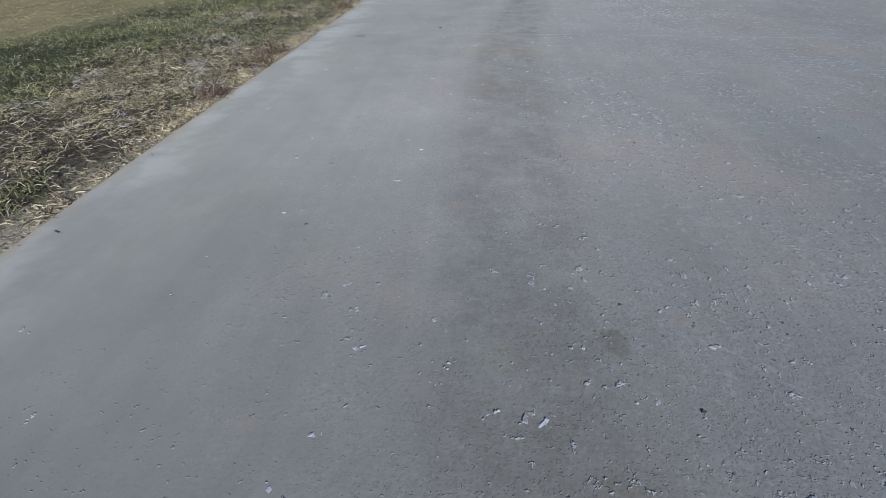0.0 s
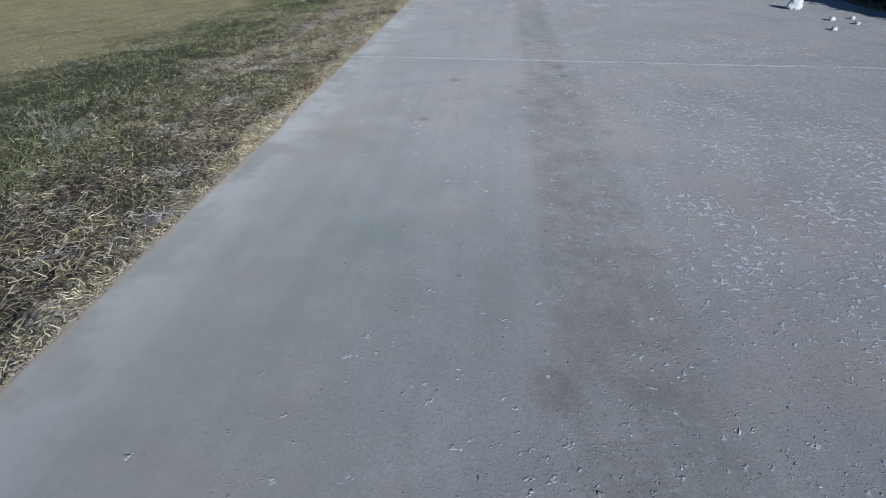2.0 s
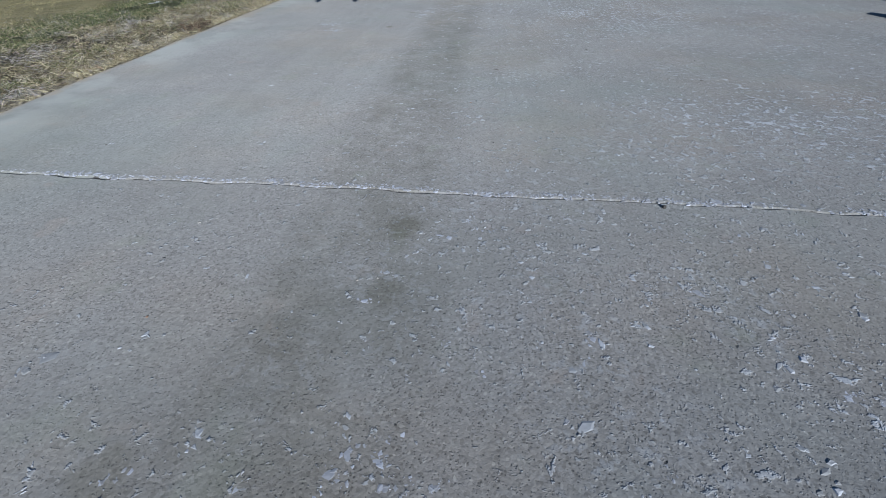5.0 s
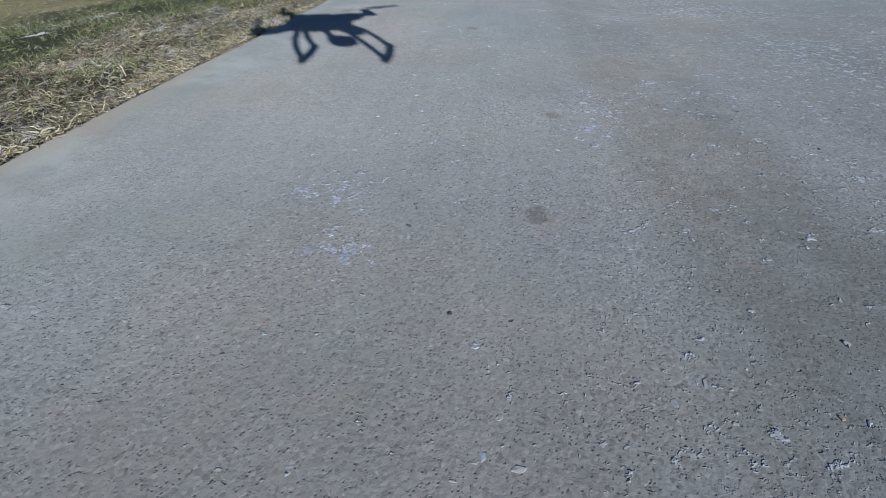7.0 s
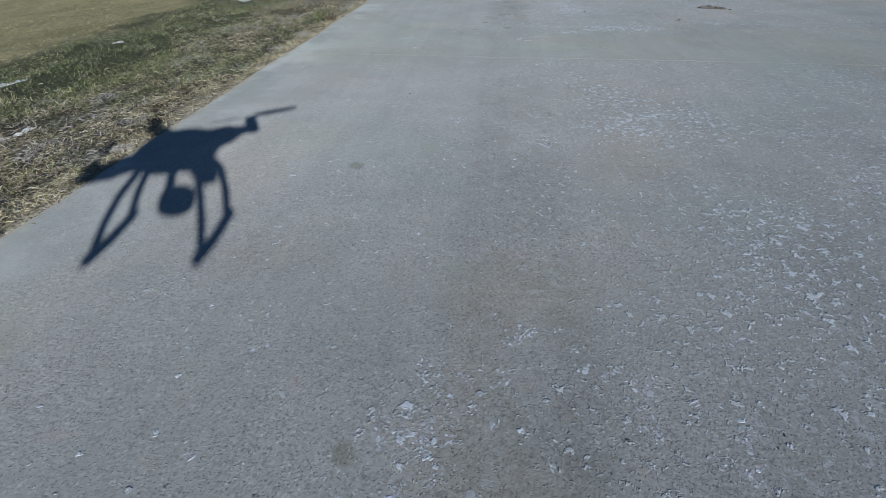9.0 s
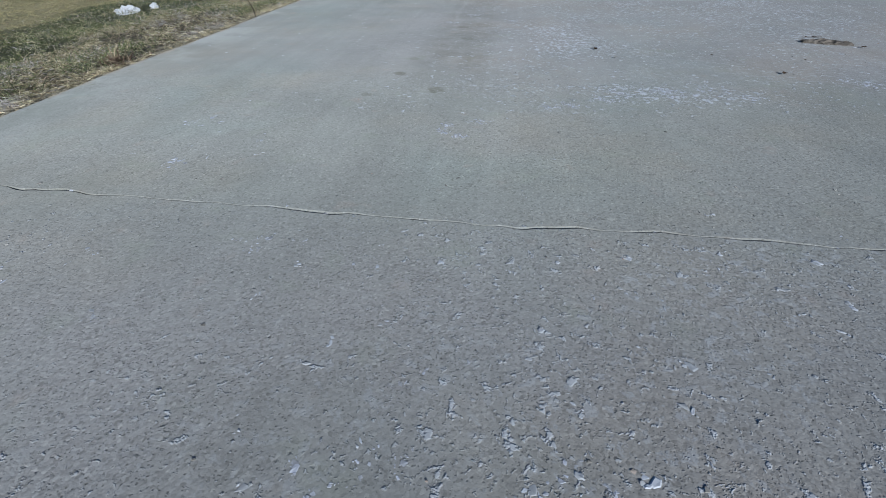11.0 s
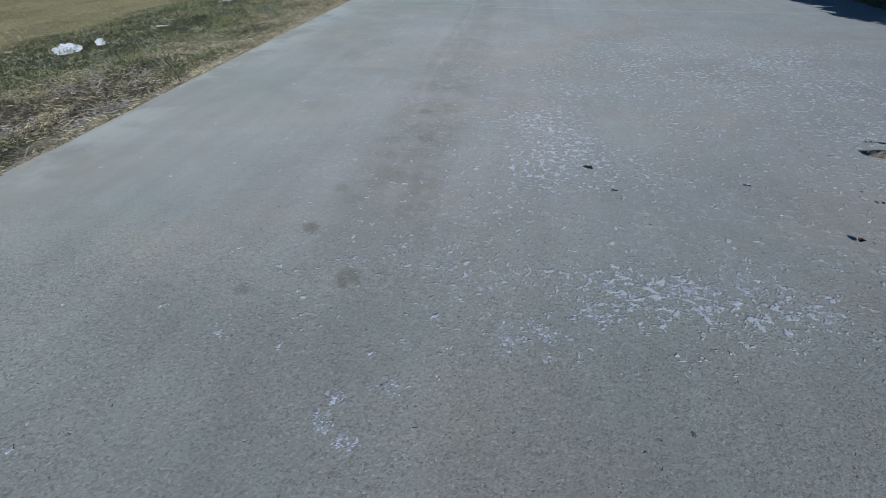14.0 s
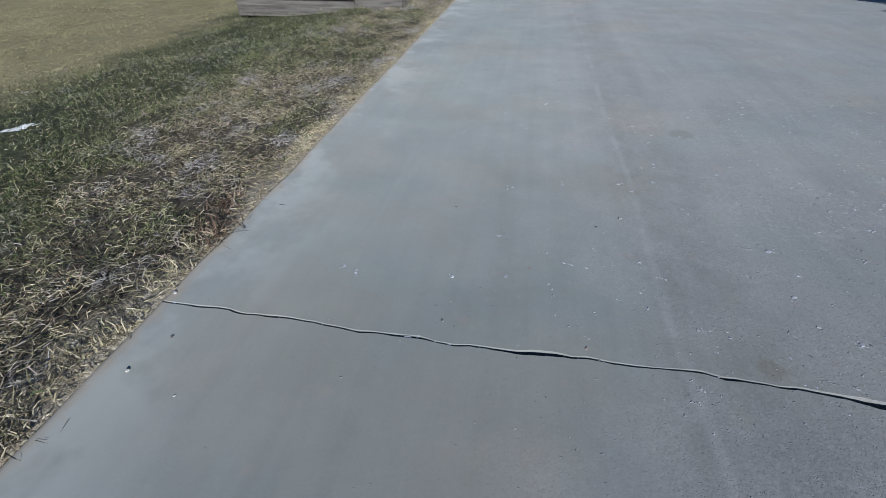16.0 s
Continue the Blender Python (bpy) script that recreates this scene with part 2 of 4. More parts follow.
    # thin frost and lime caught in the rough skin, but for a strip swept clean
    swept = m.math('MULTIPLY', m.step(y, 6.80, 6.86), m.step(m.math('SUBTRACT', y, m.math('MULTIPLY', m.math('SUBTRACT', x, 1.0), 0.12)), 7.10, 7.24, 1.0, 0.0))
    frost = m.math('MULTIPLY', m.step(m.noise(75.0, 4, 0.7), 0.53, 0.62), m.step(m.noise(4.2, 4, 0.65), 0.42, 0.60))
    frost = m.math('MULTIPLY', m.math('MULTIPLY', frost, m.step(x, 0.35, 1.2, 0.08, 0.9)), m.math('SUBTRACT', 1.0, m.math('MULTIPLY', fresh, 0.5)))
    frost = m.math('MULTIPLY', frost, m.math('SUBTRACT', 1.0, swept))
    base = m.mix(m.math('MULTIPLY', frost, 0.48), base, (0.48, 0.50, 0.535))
    # scabs of pale skin, thick in some places and thin elsewhere
    near = None
    for px, py, rx, ry in SCABS:
        d = m.vec('LENGTH', m.vec('MULTIPLY', m.vec('SUBTRACT', m.co, (px, py, 0)), (1 / rx, 1 / ry, 0)), (0, 0, 0))
        v = m.step(d, 0.3, 1.3, 1.0, 0.0)
        near = v if near is None else m.math('MAXIMUM', near, v)
    rich = m.math('ADD', m.math('MULTIPLY', near, 0.048), m.math('MULTIPLY', m.math('SUBTRACT', m.noise(5.0, 3), 0.5), 0.26))
    rich = m.math('ADD', rich, m.step(x, 0.40, 1.10, -0.030, 0.034))
    rich = m.math('SUBTRACT', rich, m.math('ADD', m.math('MULTIPLY', fresh, 0.05), m.math('MULTIPLY', swept, 0.12)))
    coarse = m.math('ADD', m.noise(72.0, 4, 0.66, warp=0.2), rich)
    small = m.math('ADD', m.noise(165.0, 3, 0.62, warp=0.2), m.math('MULTIPLY', rich, 0.7))
    dome = m.math('MAXIMUM', m.step(coarse, 0.622, 0.705), m.math('MULTIPLY', m.step(small, 0.620, 0.705), 0.45))
    dome = m.math('MULTIPLY', dome, m.step(x, 0.10, 0.40, 0.1, 1.0))
    scab = m.step(dome, 0.15, 0.6)
    base = m.mix(m.math('MULTIPLY', scab, 0.75), base, m.ramp(mid, ((0.3, (0.46, 0.475, 0.50)), (0.7, (0.56, 0.58, 0.615)))))
    base = m.mix(m.math('MULTIPLY', m.math('MULTIPLY', scab, near), 0.38), base, (0.62, 0.65, 0.71))
    h = m.math('ADD', m.math('MULTIPLY', fine, 0.10), m.math('MULTIPLY', stone, 0.08))
    h = m.math('ADD', h, m.math('MULTIPLY', m.noise(210.0, 2, 0.55), 0.42))
    h = m.math('SUBTRACT', h, m.math('MULTIPLY', gravel.outputs["Distance"], 0.06))
    h = m.math('SUBTRACT', h, m.math('MULTIPLY', m.math('MULTIPLY', pore_field, m.math('SUBTRACT', 1.0, bloomy)), 0.20))
    h = m.math('SUBTRACT', m.math('MULTIPLY', h, m.math('ADD', 0.10, m.math('MULTIPLY', rough, 0.85))), m.math('MULTIPLY', pits, 0.7))
    h = m.math('SUBTRACT', h, m.math('MULTIPLY', hollow, 0.08))
    h = m.math('ADD', h, m.math('ADD', m.math('MULTIPLY', frost, 0.05), m.math('MULTIPLY', dome, 0.72)))
    h = m.math('ADD', h, m.math('MULTIPLY', mid, 0.3))
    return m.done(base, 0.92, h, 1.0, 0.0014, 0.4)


def blade_material(name, stops, rough=0.75, rime=0.0, tufts=0.75):
    m = Nodes(name, rough)
    c = m.ramp(m.island(), stops)
    c = m.mix(tufts * 0.47, c, m.ramp(m.noise(40.0, 3), ((0.3, (0.55, 0.55, 0.55)), (0.7, (1.25, 1.25, 1.25)))), 'MULTIPLY')
    # withered and lusher tufts
    c = m.mix(tufts, c, m.ramp(m.noise(15.0, 4, 0.65), ((0.36, (0.45, 0.44, 0.42)), (0.5, (0.98, 0.98, 0.97)), (0.64, (1.5, 1.49, 1.42)))), 'MULTIPLY')
    if rime:
        # grey rime and bleached patches
        c = m.mix(m.math('MULTIPLY', m.step(m.noise(7.0, 4, 0.65), 0.54, 0.64), rime), c, (0.52, 0.51, 0.56))
        c = m.mix(m.math('MULTIPLY', m.step(m.noise(38.0, 3, 0.6), 0.60, 0.68), rime * 0.8), c, (0.42, 0.40, 0.47))
    return m.done(c, rough)


def chip_material(name, stops, rough):
    m = Nodes(name, rough)
    return m.done(m.mix(0.3, m.ramp(m.island(), stops), m.ramp(m.noise(240.0, 4), ((0.3, (0.7, 0.7, 0.7)), (0.7, (1.3, 1.3, 1.3)))), 'MULTIPLY'), rough)


def earth_material():
    m = Nodes("lawn_soil", 0.95)
    x, y, z = m.axes()
    a, b = m.noise(60.0, 5, 0.7), m.noise(3.0, 4, 0.6)
    straw = m.ramp(a, ((0.3, (0.04, 0.034, 0.026)), (0.5, (0.105, 0.09, 0.065)), (0.7, (0.21, 0.183, 0.135))))
    green = m.ramp(a, ((0.3, (0.035, 0.040, 0.020)), (0.55, (0.085, 0.092, 0.045)), (0.75, (0.165, 0.155, 0.09))))
    tan = m.ramp(m.noise(26.0, 5, 0.7), ((0.3, (0.28, 0.242, 0.125)), (0.5, (0.355, 0.310, 0.165)), (0.7, (0.42, 0.368, 0.205))))
    tan = m.mix(0.8, tan, m.ramp(m.noise(2.4, 4, 0.65, warp=0.5), ((0.34, (0.72, 0.74, 0.66)), (0.5, (1.0, 1.0, 1.0)), (0.66, (1.16, 1.14, 1.12)))), 'MULTIPLY')
    wig = m.math('MULTIPLY', m.math('SUBTRACT', b, 0.5), 1.1)
    c = m.mix(m.step(m.math('ADD', x, wig), -0.45, -0.80), straw, green)
    c = m.mix(m.step(m.math('ADD', x, wig), -1.35, -1.95), c, tan)
    bare = m.ramp(m.noise(140.0, 4, 0.75), ((0.3, (0.19, 0.160, 0.115)), (0.5, (0.42, 0.37, 0.275)), (0.7, (0.60, 0.545, 0.43))))
    verge = m.math('ADD', x, m.math('MULTIPLY', m.math('SUBTRACT', m.noise(4.5, 4, 0.6), 0.5), 0.36))
    c = m.mix(m.math('MULTIPLY', m.step(verge, -0.11, -0.02), m.step(x, 0.3, 0.5, 1.0, 0.0)), c, bare)
    c = m.mix(m.step(x, 2.5, 2.9), c, tan)
    return m.done(c, 0.95, a, 1.0, 0.012)


def snow_material():
    m = Nodes("old_snow", 0.6)
    c = m.ramp(m.noise(45.0, 4, 0.7), ((0.3, (0.42, 0.435, 0.465)), (0.65, (0.62, 0.64, 0.68))))
    c = m.mix(m.step(m.noise(70.0, 3), 0.50, 0.68, 0, 0.35), c, (0.34, 0.31, 0.27))
    m.bsdf.inputs["Subsurface Weight"].default_value = 0.15
    m.bsdf.inputs["Subsurface Radius"].default_value = (0.01, 0.012, 0.014)
    return m.done(c, 0.6, m.noise(90.0, 4, 0.7), 0.7, 0.006)


def wood_material(name, dark, light, sx=3.0):
    m = Nodes(name, 0.85)
    st = m.vec('MULTIPLY', m.co, (sx, 60.0, 60.0))
    g = m.noise(1.0, 5, 0.7, co=st, warp=0.6)
    c = m.ramp(g, ((0.3, dark), (0.7, light)))
    c = m.mix(m.step(m.noise(11.0, 3), 0.55, 0.75, 0, 0.45), c, tuple(v * 0.55 for v in dark))
    return m.done(c, 0.85, g, 0.9, 0.004)


def plain_material(name, a, b, scale=40.0, rough=0.8, bump=0.003):
    m = Nodes(name, rough)
    n = m.noise(scale, 4, 0.65)
    return m.done(m.ramp(n, ((0.3, a), (0.7, b))), rough, n, 0.8, bump)


CONCRETE = concrete_material()
STRAW = blade_material("dead_straw", ((0.0, (0.055, 0.042, 0.030)), (0.14, (0.15, 0.120, 0.078)), (0.30, (0.30, 0.262, 0.160)), (0.48, (0.19, 0.184, 0.100)), (0.62, (0.41, 0.360, 0.235)), (0.84, (0.56, 0.505, 0.35)),
                                      (0.92, (0.36, 0.335, 0.34)), (1.0, (0.33, 0.22, 0.14))), rime=0.42)
GREEN = blade_material("winter_grass", ((0.0, (0.035, 0.048, 0.020)), (0.40, (0.092, 0.114, 0.043)), (0.68, (0.180, 0.188, 0.082)), (0.88, (0.25, 0.255, 0.135)), (1.0, (0.40, 0.37, 0.235))), rime=0.14)
FIELD = blade_material("dry_field_grass", ((0.0, (0.25, 0.220, 0.112)), (0.4, (0.300, 0.264, 0.136)), (0.8, (0.335, 0.295, 0.158)), (1.0, (0.27, 0.252, 0.118))), tufts=0.30)
GOLD = blade_material("golden_straw", ((0.0, (0.16, 0.125, 0.075)), (0.3, (0.40, 0.345, 0.215)), (0.65, (0.56, 0.495, 0.325)), (0.9, (0.68, 0.615, 0.44)), (1.0, (0.38, 0.27, 0.17))), rime=0.15, tufts=0.5)
RUSSET = blade_material("russet_weed", ((0.0, (0.085, 0.058, 0.042)), (0.6, (0.17, 0.115, 0.08)), (1.0, (0.36, 0.29, 0.20))))
SOIL, SNOW = earth_material(), snow_material()
FLECK = chip_material("snow_crust", ((0.0, (0.33, 0.33, 0.34)), (0.4, (0.41, 0.42, 0.455)), (0.75, (0.50, 0.515, 0.575)), (1.0, (0.60, 0.62, 0.69))), 0.8)
SKIN = chip_material("cement_skin", ((0.0, (0.34, 0.345, 0.35)), (0.35, (0.40, 0.41, 0.425)), (0.75, (0.47, 0.485, 0.515)), (1.0, (0.56, 0.58, 0.63))), 0.9)
GRIT = chip_material("loose_grit", ((0.0, (0.07, 0.065, 0.06)), (0.5, (0.30, 0.285, 0.26)), (0.85, (0.48, 0.46, 0.43)), (1.0, (0.30, 0.19, 0.13))), 0.9)
BARK = wood_material("loose_bark", (0.035, 0.030, 0.026), (0.20, 0.175, 0.148), 55.0)
TIMBER = wood_material("weathered_timber", (0.055, 0.050, 0.043), (0.20, 0.185, 0.165))
TWIG = plain_material("dry_twig", (0.035, 0.027, 0.020), (0.10, 0.078, 0.055), 80.0)
DEAD_LEAF = plain_material("dead_leaf", (0.045, 0.032, 0.022), (0.15, 0.10, 0.066), 90.0)
JUNIPER = blade_material("juniper_leaf", ((0.0, (0.010, 0.018, 0.011)), (0.6, (0.025, 0.042, 0.022)), (0.9, (0.045, 0.062, 0.03)), (1.0, (0.10, 0.075, 0.04))), 0.7)
SEAL = plain_material("joint_dirt", (0.07, 0.066, 0.06), (0.34, 0.33, 0.31), 70.0, 0.95, 0.006)
SUBBASE = plain_material("gravel_base", (0.10, 0.09, 0.075), (0.24, 0.22, 0.19), 60.0)


# ---- mesh helpers ----
def mesh_from(name, verts, faces, mat, smooth=False):
    """A mesh object from arrays; faces is an (n, 3) or (n, 4) array."""
    verts, faces = np.asarray(verts, np.float32), np.asarray(faces, np.int32)
    me = bpy.data.meshes.new(name)
    n, k = faces.shape
    me.vertices.add(len(verts))
    me.vertices.foreach_set("co", verts.ravel())
    me.loops.add(n * k)
    me.loops.foreach_set("vertex_index", faces.ravel())
    me.polygons.add(n)
    me.polygons.foreach_set("loop_start", np.arange(0, n * k, k, dtype=np.int32))
    me.polygons.foreach_set("use_smooth", np.full(n, smooth))
    me.materials.append(mat)
    me.update(calc_edges=True)
    me.validate()
    return new(name, me)


def part(name, bm, mat, parent=None, label="", smooth=False):
    me = bpy.data.meshes.new(name)
    bmesh.ops.recalc_face_normals(bm, faces=bm.faces)
    bm.to_mesh(me)
    bm.free()
    me.materials.append(mat)
    if smooth:
        me.polygons.foreach_set("use_smooth", [True] * len(me.polygons))
    ob = new(name, me)
    ob.parent = parent
    return tagged(ob, label)


def empty(name, at=(0, 0, 0)):
    ob = new(name)
    ob.location = at
    return ob


def field(x, y, cell, seed):
    """Smooth value noise in 0..1 for arrays of places."""
    g = np.random.default_rng(seed).random((64, 64))
    u, v = np.asarray(x) / cell, np.asarray(y) / cell
    i, j = np.floor(u).astype(int), np.floor(v).astype(int)
    a, b = u - i, v - j
    a, b = a * a * (3 - 2 * a), b * b * (3 - 2 * b)
    p = lambda di, dj: g[(i + di) % 64, (j + dj) % 64]
    return (p(0, 0) * (1 - a) + p(1, 0) * a) * (1 - b) + (p(0, 1) * (1 - a) + p(1, 1) * a) * b


def lawn_z(x, y):
    """Height of the soil: level with the slabs' edge, then falling away from the drive on the lawn's side."""
    x, y = np.asarray(x, float), np.asarray(y, float)
    far = np.maximum(-x, 0)
    z = -0.003 - 0.020 * np.clip(far / 0.25, 0, 1) - 0.085 * np.minimum(far, 3.5) - 0.02 * np.clip(far - 3.5, 0, 20)
    bumps = (field(x, y, 0.35, 3) - 0.5) * 0.035 + (field(x, y, 1.3, 4) - 0.5) * 0.05
    z = z + bumps * np.clip(far / 0.4, 0.05, 1)
    right = np.maximum(x - WIDE, 0)
    return np.where(x > 0, -0.03 + 0.03 * np.clip(right, 0, 1) + (field(x, y, 0.3, 5) - 0.5) * 0.02, z)


def ribbons(x, y, z, length, width, turn, lean, droop, face, bend=None):
    """Grass blades as bent tapering ribbons: five corners and three triangles each. bend turns the outer half sideways."""
    n = len(x)
    base = np.stack([x, y, z], 1)
    turn2 = turn if bend is None else turn + bend
    flat = np.stack([np.cos(turn), np.sin(turn), np.zeros(n)], 1)
    flat2 = np.stack([np.cos(turn2), np.sin(turn2), np.zeros(n)], 1)
    up = np.array([0, 0, 1.0])
    side = np.stack([-np.sin(turn), np.cos(turn), np.zeros(n)], 1) * np.cos(face)[:, None] + up * np.sin(face)[:, None]
    side = side * (width / 2)[:, None]
    d1 = flat * np.sin(lean)[:, None] + up * np.cos(lean)[:, None]
    d2 = flat2 * np.sin(lean + droop)[:, None] + up * np.cos(lean + droop)[:, None]
    mid = base + d1 * (length * 0.5)[:, None]
    tip = mid + d2 * (length * 0.5)[:, None]
    floor_z = lawn_z(tip[:, 0], tip[:, 1]) + 0.003
    tip[:, 2] = np.maximum(tip[:, 2], floor_z)
    v = np.stack([base - side, base + side, mid + side * 0.9, mid - side * 0.9, tip], 1).reshape(-1, 3)
    o = np.arange(n)[:, None] * 5
    f = np.concatenate([o + [[0, 1, 2]], o + [[0, 2, 3]], o + [[3, 2, 4]]], 0)
    return v, f


def grass(name, n, xs, ys, seed, length, width, lean, mat, keep=None, lift=0.02, comb=0.9, label=""):
    r = np.random.default_rng(seed)
    x, y = r.uniform(*xs, n), r.uniform(*ys, n)
    if keep is not None:
        gaps = np.clip((field(x, y, 0.055, 93) * 0.55 + field(x, y, 0.12, 94) * 0.45 - 0.30) * 6, 0.22, 1)
        k = r.random(n) < keep(x, y) * gaps
        x, y = x[k], y[k]
    n = len(x)
    turn = field(x, y, 0.22, seed + 1) * 9.0 + r.normal(0, comb, n)
    # at the drive's edge most blades are combed back from the concrete
    out = (x > -0.07) & (x < 1) & (np.cos(turn) > 0.1) & (r.random(n) < 0.80)
    turn = np.where(out, np.pi - turn, turn)
    ln = r.uniform(*length, n) * (0.7 + 0.6 * field(x, y, 0.3, seed + 2))
    mound = np.clip(field(x, y, 0.065, 90) * 0.6 + field(x, y, 0.17, 91) * 0.6 - 0.35, 0, 1) * np.clip(-x / 0.12, 0.1, 1)
    v, f = ribbons(x, y, lawn_z(x, y) + r.random(n) * lift * (0.25 + 1.5 * mound), ln, r.uniform(*width, n), turn,
                   np.radians(r.uniform(*lean, n)), np.radians(r.uniform(-25, 60, n)), r.uniform(-1.3, 1.3, n), r.normal(0, 0.75, n))
    return tagged(mesh_from(name, v, f, mat), label, kind="stuff")


# ---- ground and drive ----
def build_ground():
    def line(a, b, fine_a, fine_b, step):
        near = np.arange(fine_a, fine_b, step)
        return np.concatenate([[a, a * 0.5 + fine_a * 0.5, fine_a - 6, fine_a - 2], near, [fine_b + 2, fine_b + 6, b * 0.5 + fine_b * 0.5, b]])
    gx, gy = line(-400, 400, -5.0, 5.0, 0.08), line(-400, 400, -1.5, 15.0, 0.08)
    gx = np.sort(np.append(gx, (-0.04, -0.015, 0.008, 0.02, WIDE - 0.006, WIDE + 0.006)))
    X, Y = np.meshgrid(gx, gy, indexing='ij')
    Z = lawn_z(X, Y)
    Z = np.where((X > 0.015) & (X < WIDE), -0.12, np.where((X > 0) & (X < 0.015), -0.012, Z))      # trench under the slabs
    n, m = X.shape
    idx = np.arange(n * m).reshape(n, m)
    f = np.stack([idx[:-1, :-1], idx[1:, :-1], idx[1:, 1:], idx[:-1, 1:]], -1).reshape(-1, 4)
    return tagged(mesh_from("ground", np.stack([X, Y, Z], -1).reshape(-1, 3), f, SOIL, True),
                  "winter lawn soil with dead thatch beside the drive", kind="structure")


def ragged(n, seed, amp, chip):
    """Small random outline offsets with a few larger chips."""
    r = np.random.default_rng(seed)
    t = np.arange(n)
    a = np.interp(t, np.arange(0, n + 12, 6), r.normal(0, amp, len(np.arange(0, n + 12, 6)))) + r.normal(0, amp * 0.35, n)
    for _ in range(7):
        c, w, d = r.uniform(0, n), r.uniform(2, 9), r.uniform(0.3, 1.0) * chip
        a += d * np.clip(1 - ((t - c) / w) ** 2, 0, 1)
    return a


def wander(x, k):
    """How far the joint k strays from a straight line."""
    x = np.asarray(x, float)
    return (field(x, np.full(x.shape, k * 2.3), 0.21, 41) - 0.5) * 0.007 + (field(x, np.full(x.shape, k * 1.7), 0.05, 42) - 0.5) * 0.006 + (field(x, np.full(x.shape, k * 1.1), 0.022, 43) - 0.5) * 0.004


def slab_mesh(k, seed):
    """One cast slab between the joints k and k + 1: flat top, broken arrises, sides."""
    y0, y1 = JOINT_0 + SLAB * k, JOINT_0 + SLAB * (k + 1)
    step = 0.010
    nx, ny = int(WIDE / step), int((y1 - y0) / 0.03)
    xs, ys = np.linspace(0, WIDE, nx), np.linspace(y0, y1, ny)
    wide = lambda j: 0.0010 if j == 3 else 0.0016 if j == 1 else 0.0002      # one joint has opened to a crack
    lo = wander(xs, k) + wide(k) + np.abs(ragged(nx, seed, 0.0006, 0.004))
    hi = -wander(xs, k + 1) + wide(k + 1) + np.abs(ragged(nx, seed + 50, 0.0005, 0.0045))
    lf, rt = ragged(ny, seed + 100, 0.0012, 0.005), ragged(ny, seed + 150, 0.006, 0.012)
    ch = np.random.default_rng(seed).uniform(0.0004, 0.0016, (2, nx)) * np.array([[1.0 if j == 1 else 0.6 if j == 3 else 0.35] for j in (k, k + 1)])
    loops = []
    for inset, z in ((1.0, 0.0), (0.35, -0.0014), (0.0, -0.004), (0.0, -0.11)):
        near = np.stack([xs, y0 + lo + ch[0] * inset, np.full(nx, z)], 1)
        right = np.stack([WIDE - rt - 0.008 * inset, ys, np.full(ny, z)], 1)[1:-1]
        far = np.stack([xs, y1 - hi - ch[1] * inset, np.full(nx, z)], 1)[::-1]
        left = np.stack([lf + 0.008 * inset, ys, np.full(ny, z)], 1)[1:-1][::-1]
        near[0, 0] = far[-1, 0] = 0.008 * inset
        near[-1, 0] = far[0, 0] = WIDE - 0.008 * inset
        loops.append(np.concatenate([near, right, far, left]))
    bm = bmesh.new()
    rings = [[bm.verts.new(p) for p in ring] for ring in loops]
    n = len(rings[0])
    for a, b in zip(rings, rings[1:]):
        for k in range(n):
            bm.faces.new((a[k], b[k], b[(k + 1) % n], a[(k + 1) % n]))
    bm.faces.new(rings[0])
    bm.faces.new(rings[-1][::-1])
    return bm


ground = build_ground()
bm = bmesh.new()
bmesh.ops.create_cube(bm, size=1.0, matrix=Matrix.Translation((WIDE / 2, 6.0, -0.12)) @ Matrix.Diagonal((WIDE - 0.04, 40.0, 0.02, 1)))
drive = part("driveway", bm, SUBBASE, None)
tagged(drive, "grey concrete driveway of cracked, scaled slabs", kind="structure")
for k in range(-3, 7):
    slab = part("slab", slab_mesh(k, 11 + k), CONCRETE, drive)


def joint_fill(k, seed, deep=0.0):
    """Dirt and ice packed in a joint, a little below the slabs' face."""
    r = np.random.default_rng(seed)
    xs = np.arange(0.01, WIDE - 0.01, 0.012)
    rows = []
    for off, z in ((-0.03, -0.014), (-0.006, -0.0065), (0.003, -0.0018), (0.03, -0.008)):
        rows.append(np.stack([xs, JOINT_0 + SLAB * k + wander(xs, k) + off, np.minimum(z - deep + r.normal(0, 0.0022, len(xs)), -0.0006)], 1))
    v = np.concatenate(rows)
    m = len(xs)
    idx = np.arange(4 * m).reshape(4, m)
    f = np.stack([idx[:-1, :-1], idx[:-1, 1:], idx[1:, 1:], idx[1:, :-1]], -1).reshape(-1, 4)
    ob = mesh_from("joint_fill", v, f, SEAL, True)
    ob.parent = drive
    return ob


for k in range(-1, 6):
    joint_fill(k, 300 + k, 0.016 if k == 3 else 0.002)


# ---- lawn ----
def band(lo, hi, soft=0.25, wig=0.5, seed=70):
    """Share of blades kept between two distances from the drive, with a wavering border."""
    def keep(x, y):
        d = -x + (field(x, y, 0.9, seed) - 0.5) * wig + (field(x, y, 0.25, seed + 1) - 0.5) * 0.25
        return np.clip((d - lo) / soft, 0, 1) * np.clip((hi - d) / soft, 0, 1)
    return keep


def edge_strip(x, y):
    d = -x + (field(x, y, 0.5, 81) - 0.5) * 0.2
    return np.clip((0.85 - d) / 0.35, 0, 1)


